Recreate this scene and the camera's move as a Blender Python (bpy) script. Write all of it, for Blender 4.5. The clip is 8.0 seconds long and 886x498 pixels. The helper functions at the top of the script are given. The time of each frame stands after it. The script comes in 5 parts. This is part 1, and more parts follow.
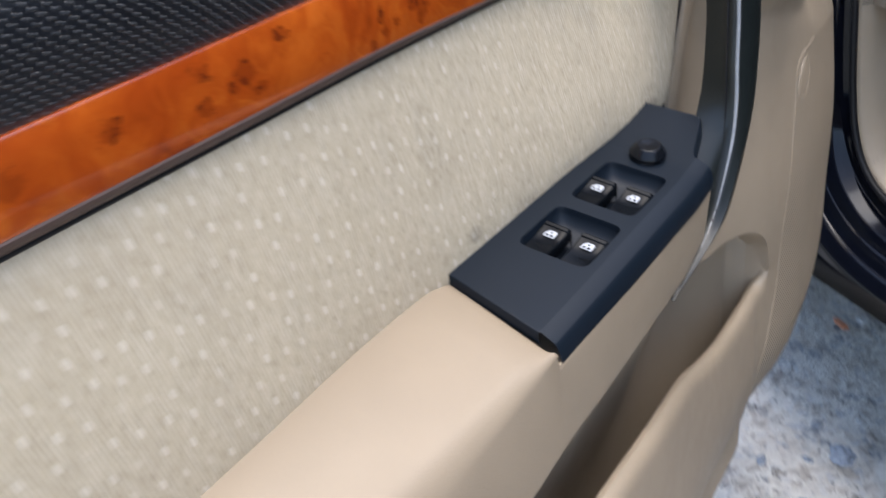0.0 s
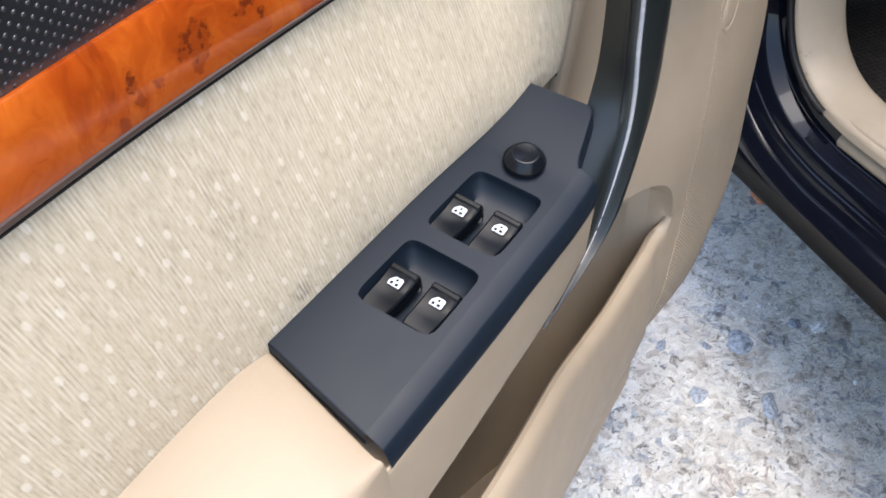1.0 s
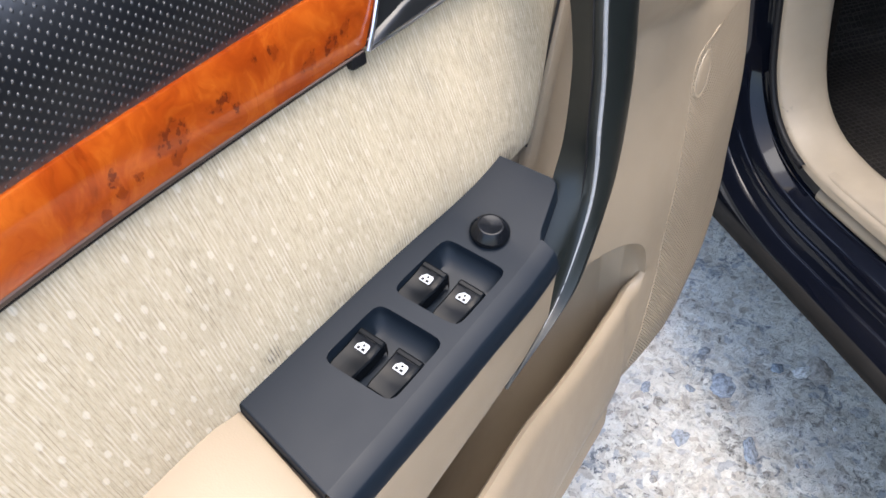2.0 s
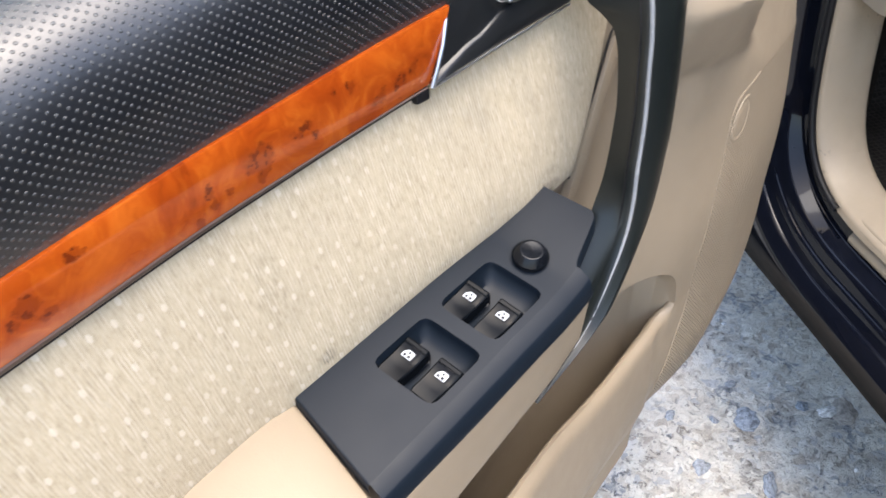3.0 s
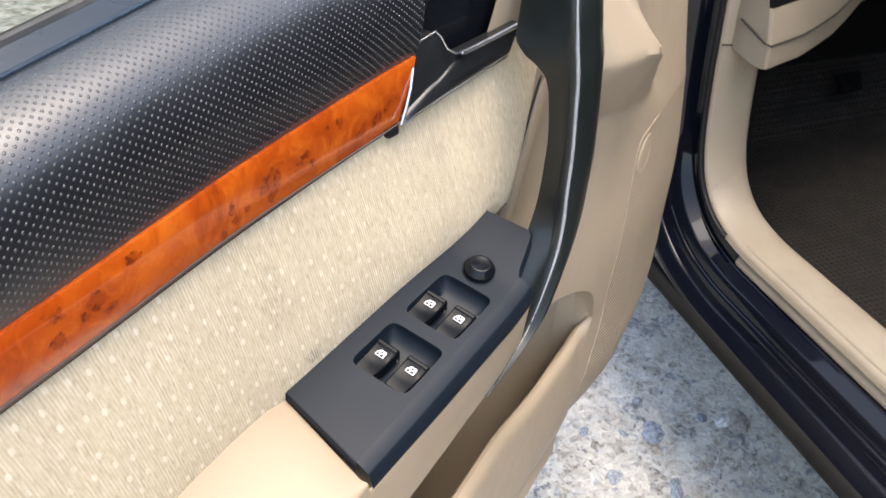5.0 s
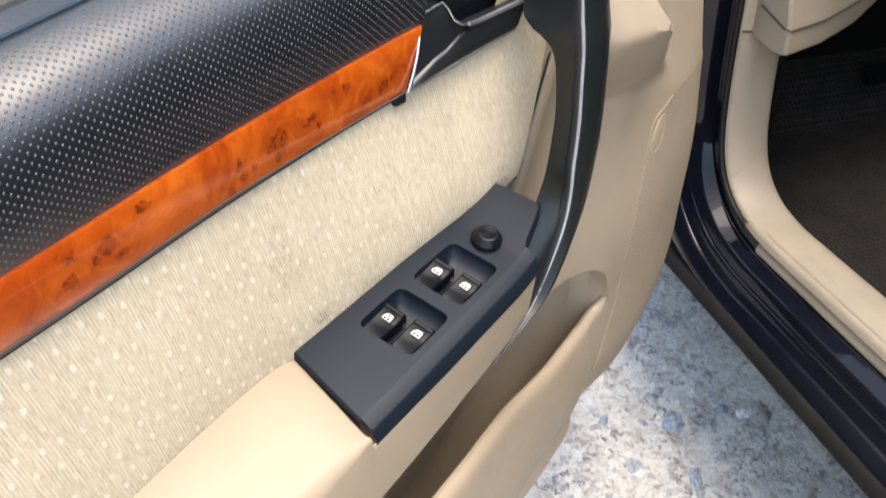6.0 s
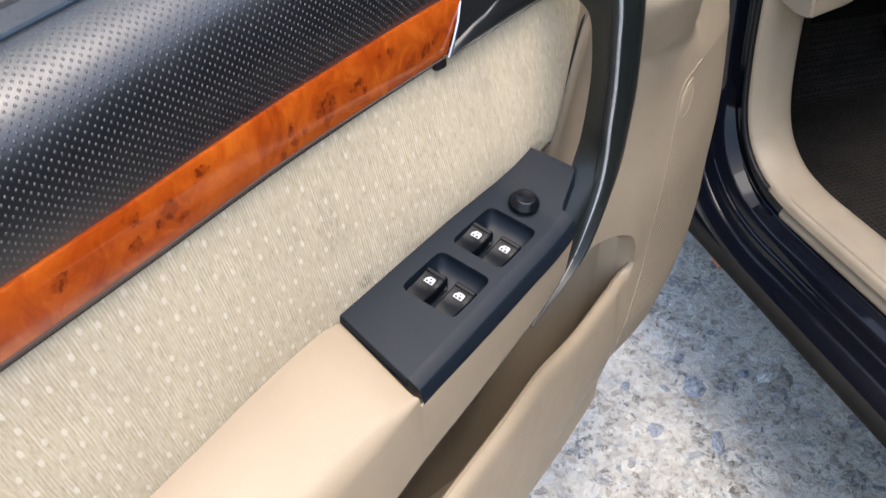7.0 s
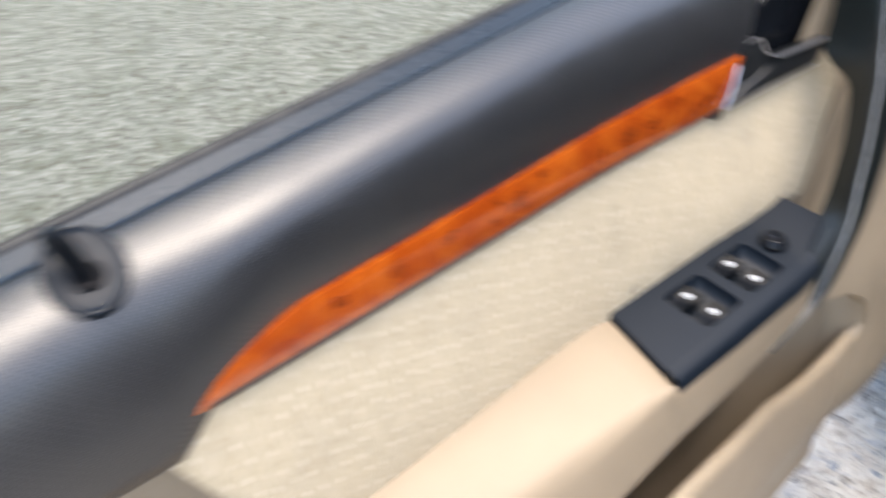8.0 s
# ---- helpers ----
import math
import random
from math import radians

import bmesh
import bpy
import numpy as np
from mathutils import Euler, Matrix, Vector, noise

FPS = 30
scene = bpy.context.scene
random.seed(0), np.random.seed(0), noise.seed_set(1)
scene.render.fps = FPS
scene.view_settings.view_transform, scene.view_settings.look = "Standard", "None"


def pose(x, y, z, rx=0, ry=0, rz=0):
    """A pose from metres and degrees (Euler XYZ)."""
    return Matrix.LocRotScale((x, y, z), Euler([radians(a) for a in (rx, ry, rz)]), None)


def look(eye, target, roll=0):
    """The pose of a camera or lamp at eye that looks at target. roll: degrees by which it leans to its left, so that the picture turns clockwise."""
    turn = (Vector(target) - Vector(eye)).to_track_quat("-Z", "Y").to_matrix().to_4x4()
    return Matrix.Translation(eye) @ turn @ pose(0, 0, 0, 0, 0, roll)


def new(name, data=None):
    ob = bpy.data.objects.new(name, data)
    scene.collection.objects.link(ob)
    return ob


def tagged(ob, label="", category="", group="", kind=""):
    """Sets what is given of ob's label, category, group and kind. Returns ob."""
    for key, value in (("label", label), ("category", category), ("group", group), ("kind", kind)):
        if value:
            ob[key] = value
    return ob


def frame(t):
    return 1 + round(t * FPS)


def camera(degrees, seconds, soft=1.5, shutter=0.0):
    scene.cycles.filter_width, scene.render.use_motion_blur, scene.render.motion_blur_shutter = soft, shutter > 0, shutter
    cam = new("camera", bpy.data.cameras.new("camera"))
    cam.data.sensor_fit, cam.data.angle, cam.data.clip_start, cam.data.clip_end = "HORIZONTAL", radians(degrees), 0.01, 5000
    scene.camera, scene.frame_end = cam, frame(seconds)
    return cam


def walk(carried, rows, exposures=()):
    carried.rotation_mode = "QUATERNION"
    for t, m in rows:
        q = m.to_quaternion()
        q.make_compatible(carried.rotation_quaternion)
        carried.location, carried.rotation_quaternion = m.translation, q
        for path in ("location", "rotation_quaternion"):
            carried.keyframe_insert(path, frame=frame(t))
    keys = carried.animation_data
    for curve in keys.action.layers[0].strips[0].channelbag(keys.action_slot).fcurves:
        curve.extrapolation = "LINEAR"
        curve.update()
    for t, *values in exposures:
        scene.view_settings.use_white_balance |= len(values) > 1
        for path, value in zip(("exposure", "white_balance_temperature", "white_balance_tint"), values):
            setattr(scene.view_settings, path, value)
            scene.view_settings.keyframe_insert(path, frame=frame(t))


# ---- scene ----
cam = camera(56.0, 8.0, shutter=0.42)
PATH = [
    (0, (-0.284, -0.290, 0.913), (0.969, 1.008, 0.050), -9.9),
    (0.5, (-0.167, -0.237, 0.959), (0.937, 0.855, -0.302), -9.6),
    (1, (-0.139, -0.248, 0.974), (0.969, 0.809, -0.314), -7.6),
    (1.5, (-0.128, -0.256, 0.986), (1.01, 0.798, -0.275), -6.1),
    (2.8, (-0.145, -0.286, 1.035), (0.953, 0.858, -0.184), -5.5),
    (3, (-0.156, -0.286, 1.036), (0.942, 0.868, -0.173), -4.3),
    (3.5, (-0.18, -0.292, 1.057), (0.839, 0.895, -0.188), -4.7),
    (4, (-0.207, -0.271, 1.065), (0.982, 0.744, -0.183), -3.1),
    (4.5, (-0.23, -0.28, 1.077), (1.115, 0.583, -0.126), -2.7),
    (4.7, (-0.233, -0.29, 1.075), (1.088, 0.633, -0.109), -1.9),
    (5.8, (-0.25, -0.339, 1.058), (1.039, 0.753, -0.012), 0.4),
    (6, (-0.247, -0.336, 1.057), (1.01, 0.737, -0.069), -1.5),
    (6.5, (-0.256, -0.306, 1.041), (0.972, 0.703, -0.173), -0.8),
    (7, (-0.268, -0.325, 1.057), (0.945, 0.741, -0.123), -2.6),
    (7.5, (-0.269, -0.345, 1.075), (0.952, 0.759, -0.061), -5.1),
    (7.8, (-0.332, -0.36, 1.076), (0.79, 0.904, 0.008), -6.3),
    (8, (-0.41, -0.37, 1.084), (0.567, 1.06, 0.085), -4.5),
]
walk(cam, [(t, look(eye, target, roll)) for t, eye, target, roll in PATH], [(0.0, 1.80, 6320, 10), (0.5, 2.00, 6340, 10), (1.0, 2.30, 6530, 10), (1.5, 2.37, 6620, 10), (3.0, 2.38, 6800, 10), (4.5, 2.40, 7040, 10), (6.0, 2.40, 7170, 10), (6.5, 2.12, 6900, 10), (7.0, 2.12, 6840, 10), (7.5, 2.22, 6780, 10), (8.0, 2.28, 6940, 10)])

# ---- light: bright hazy sky with a veiled sun over the car ----
SUN_ELEVATION, SUN_TURN = radians(77), radians(166)
world = bpy.data.worlds.new("sky")
scene.world = world
world.use_nodes = True
wn, wl = world.node_tree.nodes, world.node_tree.links
sky = wn.new("ShaderNodeTexSky")
sky.sky_type = "NISHITA"
sky.sun_disc = False
sky.sun_elevation, sky.sun_rotation = SUN_ELEVATION, SUN_TURN
sky.air_density, sky.dust_density = 1.0, 3
wl.new(sky.outputs[0], wn["Background"].inputs[0])
wn["Background"].inputs[1].default_value = 0.15
sun = new("sun", bpy.data.lights.new("sun", "SUN"))
sun.data.energy, sun.data.angle, sun.data.color = 0.57, radians(46), (1.0, 0.985, 0.96)
sun_way = Vector((math.sin(SUN_TURN) * math.cos(SUN_ELEVATION), math.cos(SUN_TURN) * math.cos(SUN_ELEVATION), math.sin(SUN_ELEVATION)))
sun.matrix_world = look(sun_way * 20, (0, 0, 0))


# ---- materials ----
class Mat:
    """A node material under construction."""

    def __init__(self, name, color=(0.5, 0.5, 0.5), rough=0.5, metal=0.0, spec=0.5):
        self.m = bpy.data.materials.new(name)
        self.m.use_nodes = True
        self.n, self.l = self.m.node_tree.nodes, self.m.node_tree.links
        self.b = self.n["Principled BSDF"]
        self.b.inputs["Base Color"].default_value = (*color, 1)
        self.b.inputs["Roughness"].default_value = rough
        self.b.inputs["Metallic"].default_value = metal
        self.b.inputs["Specular IOR Level"].default_value = spec

    def node(self, kind, **put):
        nd = self.n.new(kind)
        for k, v in put.items():
            if k in nd.inputs.keys():
                self.feed(nd.inputs[k], v)
        return nd

    def feed(self, socket, v):
        if isinstance(v, bpy.types.NodeSocket):
            self.l.new(v, socket)
        else:
            socket.default_value = v

    def coords(self, kind="Object"):
        return self.n.new("ShaderNodeTexCoord").outputs[kind]

    def mapped(self, vec, scale=(1, 1, 1), rot=(0, 0, 0), loc=(0, 0, 0)):
        nd = self.n.new("ShaderNodeMapping")
        self.l.new(vec, nd.inputs[0])
        nd.inputs["Scale"].default_value, nd.inputs["Rotation"].default_value, nd.inputs["Location"].default_value = scale, rot, loc
        return nd.outputs[0]

    def noise(self, vec, scale, detail=4, rough=0.55, distort=0.0):
        nd = self.node("ShaderNodeTexNoise", Vector=vec, Scale=scale, Detail=detail, Roughness=rough, Distortion=distort)
        return nd.outputs[0]

    def voronoi(self, vec, scale, feature="F1", random=1.0, out="Distance"):
        nd = self.n.new("ShaderNodeTexVoronoi")
        nd.feature = feature
        self.l.new(vec, nd.inputs["Vector"])
        nd.inputs["Scale"].default_value = scale
        nd.inputs["Randomness"].default_value = random
        return nd.outputs[out]

    def math(self, op, a, b=0.0, c=0.0):
        nd = self.n.new("ShaderNodeMath")
        nd.operation = op
        for i, v in enumerate((a, b, c)):
            self.feed(nd.inputs[i], v)
        return nd.outputs[0]

    def split(self, vec):
        nd = self.n.new("ShaderNodeSeparateXYZ")
        self.l.new(vec, nd.inputs[0])
        return nd.outputs

    def join(self, x, y, z):
        nd = self.n.new("ShaderNodeCombineXYZ")
        for i, v in enumerate((x, y, z)):
            self.feed(nd.inputs[i], v)
        return nd.outputs[0]

    def ramp(self, v, stops):
        nd = self.n.new("ShaderNodeValToRGB")
        self.l.new(v, nd.inputs[0])
        e = nd.color_ramp.elements
        while len(e) < len(stops):
            e.new(0.5)
        for el, (p, c) in zip(e, stops):
            el.position = p
            el.color = (*c, 1) if len(c) == 3 else c
        return nd.outputs[0]

    def step(self, v, lo, hi, a=0.0, b=1.0):
        nd = self.node("ShaderNodeMapRange", Value=v)
        nd.interpolation_type = "SMOOTHSTEP"
        for k, x in (("From Min", lo), ("From Max", hi), ("To Min", a), ("To Max", b)):
            nd.inputs[k].default_value = x
        return nd.outputs[0]

    def mix(self, fac, a, b, blend="MIX"):
        nd = self.n.new("ShaderNodeMix")
        nd.data_type, nd.blend_type = "RGBA", blend
        self.feed(nd.inputs[0], fac)
        for sock, v in ((nd.inputs[6], a), (nd.inputs[7], b)):
            self.feed(sock, v if isinstance(v, bpy.types.NodeSocket) else (*v, 1))
        return nd.outputs[2]

    def bump(self, height, dist, strength=1.0, after=None):
        nd = self.n.new("ShaderNodeBump")
        self.l.new(height, nd.inputs["Height"])
        nd.inputs["Distance"].default_value, nd.inputs["Strength"].default_value = dist, strength
        if after is not None:
            self.l.new(after, nd.inputs["Normal"])
        return nd.outputs[0]

    def done(self, color=None, rough=None, normal=None):
        for key, v in (("Base Color", color), ("Roughness", rough), ("Normal", normal)):
            if v is not None:
                self.l.new(v, self.b.inputs[key])
        return self.m


def plastic(name, color, rough=0.5, grain=900.0, depth=0.00012, spec=0.5, dirt=0.12):
    """Moulded plastic with a fine leather grain and faint grime."""
    k = Mat(name, color, rough, 0, spec)
    o = k.coords()
    big = k.noise(o, 14, 5)
    fine = k.voronoi(o, grain)
    dark = tuple(c * (1 - dirt * 0.6) for c in color)
    lite = tuple(min(1, c * (1 + dirt * 0.3)) for c in color)
    col = k.mix(k.step(big, 0.2, 0.85), dark, lite)
    rg = k.step(k.noise(o, 60, 3), 0.3, 0.7, rough - 0.02, rough + 0.03)
    return k.done(col, rg, k.bump(fine, depth, 0.6))


def paint_black(name):
    k = Mat(name, (0.003, 0.004, 0.007), 0.06, 0, 0.23)
    k.b.inputs["Coat Weight"].default_value = 0.05
    o = k.coords()
    dust = k.step(k.noise(o, 30, 6, 0.7), 0.55, 0.9, 0.0, 0.06)
    col = k.mix(dust, (0.004, 0.005, 0.009), (0.05, 0.047, 0.042))
    rg = k.step(k.noise(o, 45, 5), 0.35, 0.75, 0.03, 0.11)
    return k.done(col, rg)


def rubber(name, color=(0.012, 0.012, 0.013), rough=0.55):
    k = Mat(name, color, rough)
    o = k.coords()
    col = k.mix(k.step(k.noise(o, 40, 6), 0.45, 0.8), color, (0.05, 0.048, 0.044))
    return k.done(col, None, k.bump(k.noise(o, 700, 2), 0.0002, 0.5))


def fabric_weave():
    """Cream ribbed seat cloth with woven light spots and a few grubby marks."""
    k = Mat("fabric_weave", (0.5, 0.44, 0.34), 0.9, 0, 0.15)
    o = k.coords()
    wob = k.noise(k.mapped(o, (30, 30, 60)), 1.0, 3)
    x, y, z = k.split(o)
    lean = k.math("MULTIPLY", z, RIB_LEAN)
    xs = k.math("ADD", k.math("ADD", x, lean), k.math("MULTIPLY", k.math("SUBTRACT", wob, 0.5), 0.0012))
    threads = k.noise(k.join(k.math("MULTIPLY", xs, 700.0), 0.0, k.math("MULTIPLY", z, 130.0)), 1.0, 4, 0.65)
    rib = k.math("ABSOLUTE", k.math("SINE", k.math("MULTIPLY", xs, math.pi / 0.0019)))
    # woven spots in staggered rows, long in the direction of the ribs
    row = k.math("ADD", k.math("MULTIPLY", x, 79.5), k.math("MULTIPLY", z, -41.7))
    col_ = k.math("ADD", k.math("MULTIPLY", x, 22.7), k.math("MULTIPLY", z, 83.3))
    ri, rj = k.math("ROUND", row), k.math("ROUND", col_)
    fi, fj = k.math("SUBTRACT", row, ri), k.math("SUBTRACT", col_, rj)
    dice = k.n.new("ShaderNodeTexWhiteNoise")
    dice.noise_dimensions = "2D"
    k.l.new(k.join(ri, rj, 0.0), dice.inputs["Vector"])
    lot, jx, jz = k.split(dice.outputs["Color"])
    dz = k.math("ADD", k.math("ADD", k.math("MULTIPLY", fi, -3.0), k.math("MULTIPLY", fj, 10.5)), k.math("MULTIPLY_ADD", jz, 3.4, -1.7))
    dx = k.math("ADD", k.math("ADD", k.math("MULTIPLY", fi, 11.0), k.math("MULTIPLY", fj, 5.5)), k.math("MULTIPLY_ADD", jx, 2.6, -1.3))
    dx = k.math("ADD", dx, k.math("MULTIPLY", dz, RIB_LEAN))
    d = k.math("ADD", k.math("POWER", k.math("DIVIDE", dx, 1.42), 2.0), k.math("POWER", k.math("DIVIDE", dz, 2.45), 2.0))
    d = k.math("ADD", d, k.math("MULTIPLY", k.math("SUBTRACT", k.noise(o, 700, 2), 0.5), 1.2))
    worn = k.step(x, -0.02, 0.15, 1.0, 0.36)
    spot = k.math("MULTIPLY", k.math("MULTIPLY", k.step(d, 1.55, 0.25), k.step(lot, 0.0, 0.75, 0.22, 1.0)), worn)
    base = k.ramp(threads, [(0.25, (0.305, 0.248, 0.171)), (0.45, (0.452, 0.380, 0.261)), (0.72, (0.543, 0.468, 0.342))])
    streak = k.step(k.noise(k.join(k.math("MULTIPLY", xs, 160.0), 0.0, k.math("MULTIPLY", z, 26.0)), 1.0, 3, 0.6), 0.44, 0.66, 0.12, 0.66)
    base = k.mix(k.math("MULTIPLY", k.step(rib, 0.02, 0.45, 1.0, 0.0), streak), base, (0.215, 0.170, 0.112))
    # raised light threads on the crests of some ribs
    crest = k.step(k.noise(k.join(k.math("MULTIPLY", xs, 260.0), 3.0, k.math("MULTIPLY", z, 40.0)), 1.0, 2, 0.5), 0.48, 0.62, 0.0, 0.55)
    base = k.mix(k.math("MULTIPLY", k.step(rib, 0.80, 0.97), crest), base, (0.63, 0.56, 0.44))
    base = k.mix(k.step(k.noise(o, 22, 4), 0.4, 0.75, 0.0, 0.22), base, (0.31, 0.26, 0.19))
    col = k.mix(k.math("MULTIPLY", spot, 0.54), base, (0.70, 0.640, 0.525))
    # grubby marks along the switch panel
    grime = k.math("MULTIPLY", k.step(k.noise(k.mapped(o, (1, 1, 0.5)), 26, 4, 0.6), 0.48, 0.72, 0.0, 0.42), k.step(rib, 0.9, 0.3, 0.25, 1.0))
    col = k.mix(k.math("MULTIPLY", grime, k.step(x, 0.0, 0.20, 0.25, 1.0)), col, (0.20, 0.185, 0.155))
    for cx, cz, rx, rz, w in SMUDGES:
        du = k.math("DIVIDE", k.math("SUBTRACT", x, cx), rx)
        dv = k.math("DIVIDE", k.math("SUBTRACT", z, cz), rz)
        r = k.math("ADD", k.math("POWER", du, 2.0), k.math("POWER", dv, 2.0))
        m = k.math("MULTIPLY", k.step(r, 1.0, 0.15, 0.0, w), k.math("MULTIPLY", k.step(rib, 0.85, 0.2, 0.35, 1.0), k.step(threads, 0.62, 0.35, 0.35, 1.0)))
        col = k.mix(m, col, (0.07, 0.062, 0.055))
    h = k.math("ADD", k.math("MULTIPLY", rib, 0.5), k.math("ADD", k.math("MULTIPLY", threads, 0.5), k.math("MULTIPLY", spot, 0.35)))
    k.b.inputs["Sheen Weight"].default_value = 0.08
    return k.done(col, None, k.bump(h, 0.0006, 0.8))


def burl_wood():
    """Lacquered orange burl veneer with swirls and dark eyes."""
    k = Mat("burl_wood", (0.5, 0.12, 0.02), 0.16, 0, 0.5)
    k.b.inputs["Coat Weight"].default_value = 0.7
    k.b.inputs["Coat Roughness"].default_value = 0.08
    o = k.coords()
    warp = k.n.new("ShaderNodeTexNoise")
    k.l.new(o, warp.inputs["Vector"])
    warp.inputs["Scale"].default_value, warp.inputs["Detail"].default_value = 16, 3
    vm = k.n.new("ShaderNodeVectorMath")
    vm.operation = "MULTIPLY_ADD"
    k.l.new(warp.outputs["Color"], vm.inputs[0])
    vm.inputs[1].default_value = (0.09, 0.09, 0.09)
    k.l.new(o, vm.inputs[2])
    w = vm.outputs[0]
    swirl = k.noise(k.mapped(w, (1, 1, 0.55), (0, 0.75, 0)), 40, 5, 0.55, 0.9)
    grain = k.noise(k.mapped(w, (1, 1, 0.28), (0, 0.6, 0)), 300, 4, 0.6)
    curl = k.noise(k.mapped(w, (1, 1, 0.40), (0, 0.85, 0)), 110, 3, 0.5, 1.2)
    col = k.ramp(swirl, [(0.26, (0.12, 0.014, 0.003)), (0.40, (0.27, 0.040, 0.005)), (0.54, (0.36, 0.064, 0.007)), (0.74, (0.46, 0.103, 0.012))])
    col = k.mix(k.step(curl, 0.56, 0.70, 0.0, 0.40), col, (0.20, 0.026, 0.003))
    col = k.mix(k.step(curl, 0.44, 0.30, 0.0, 0.18), col, (0.64, 0.19, 0.022))
    col = k.mix(k.step(grain, 0.35, 0.7, 0.30, 0.0), col, (0.30, 0.046, 0.005))
    x, y, z = k.split(o)
    wob = k.math("MULTIPLY", k.math("SUBTRACT", k.noise(o, 170, 4), 0.5), 0.014)
    knot, halo = None, None
    for cx, cz, r in KNOTS:
        du, dv = k.math("SUBTRACT", x, cx), k.math("SUBTRACT", z, cz)
        d = k.math("ADD", k.math("SQRT", k.math("ADD", k.math("POWER", du, 2.0), k.math("POWER", dv, 2.0))), wob)
        eye = k.step(d, r * 1.25, r * 0.70)
        glow = k.math("MULTIPLY", k.step(d, r * 2.3, r * 1.6), k.step(d, r * 0.9, r * 1.35))
        knot = eye if knot is None else k.math("MAXIMUM", knot, eye)
        halo = glow if halo is None else k.math("MAXIMUM", halo, glow)
    dots = k.step(k.noise(o, 270, 3, 0.55), 0.52, 0.59)
    stray = k.math("MULTIPLY", k.step(k.noise(o, 34, 2), 0.60, 0.68), k.step(k.noise(o, 480, 2), 0.60, 0.70))
    cloud = k.noise(k.mapped(w, (1, 1, 0.6), (0, 0.7, 0)), 20, 3, 0.5)
    col = k.mix(k.step(cloud, 0.35, 0.65, 0.0, 0.22), col, (0.55, 0.125, 0.012))
    col = k.mix(k.step(cloud, 0.42, 0.30, 0.0, 0.55), col, (0.24, 0.032, 0.004))
    col = k.mix(k.math("MULTIPLY", halo, 0.30), col, (0.26, 0.036, 0.004))
    col = k.mix(k.math("MULTIPLY", knot, 0.72), col, (0.19, 0.027, 0.004))
    col = k.mix(k.math("MULTIPLY", k.math("MAXIMUM", k.math("MULTIPLY", knot, dots), k.math("MULTIPLY", stray, 0.5)), 0.72), col, (0.085, 0.013, 0.004))
    return k.done(col, None, None)


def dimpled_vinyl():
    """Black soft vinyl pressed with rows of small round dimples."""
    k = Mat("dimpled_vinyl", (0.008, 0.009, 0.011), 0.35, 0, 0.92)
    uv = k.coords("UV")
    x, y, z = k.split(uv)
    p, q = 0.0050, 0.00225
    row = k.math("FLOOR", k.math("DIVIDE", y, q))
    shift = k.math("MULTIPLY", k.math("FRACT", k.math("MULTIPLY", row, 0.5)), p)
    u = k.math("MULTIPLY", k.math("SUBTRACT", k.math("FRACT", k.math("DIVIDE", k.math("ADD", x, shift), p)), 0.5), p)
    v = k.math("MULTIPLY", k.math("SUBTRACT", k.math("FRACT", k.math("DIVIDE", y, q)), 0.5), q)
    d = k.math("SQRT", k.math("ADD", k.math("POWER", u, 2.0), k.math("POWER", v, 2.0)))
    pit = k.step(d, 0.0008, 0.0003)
    o = k.coords()
    grain = k.voronoi(o, 1400)
    n1 = k.bump(grain, 0.0001, 0.35)
    n2 = k.bump(pit, 0.0007, 0.9, n1)
    # pit centres coloured lighter, for the light that each dimple catches
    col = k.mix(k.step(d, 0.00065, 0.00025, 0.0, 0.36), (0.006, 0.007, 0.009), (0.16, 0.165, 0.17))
    rg = k.step(k.noise(o, 25, 4), 0.35, 0.7, 0.32, 0.39)
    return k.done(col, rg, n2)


def ribbed_plastic():
    k = Mat("ribbed_plastic", (0.44, 0.35, 0.25), 0.55)
    o = k.coords()
    x, y, z = k.split(o)
    s = k.math("SINE", k.math("MULTIPLY", k.math("ADD", k.math("MULTIPLY", x, 1.22), z), math.pi * 2 / 0.0042))
    col = k.mix(k.step(k.noise(o, 14, 5), 0.2, 0.85), (0.27, 0.218, 0.155), (0.305, 0.246, 0.176))
    return k.done(col, None, k.bump(s, 0.0009, 0.55))


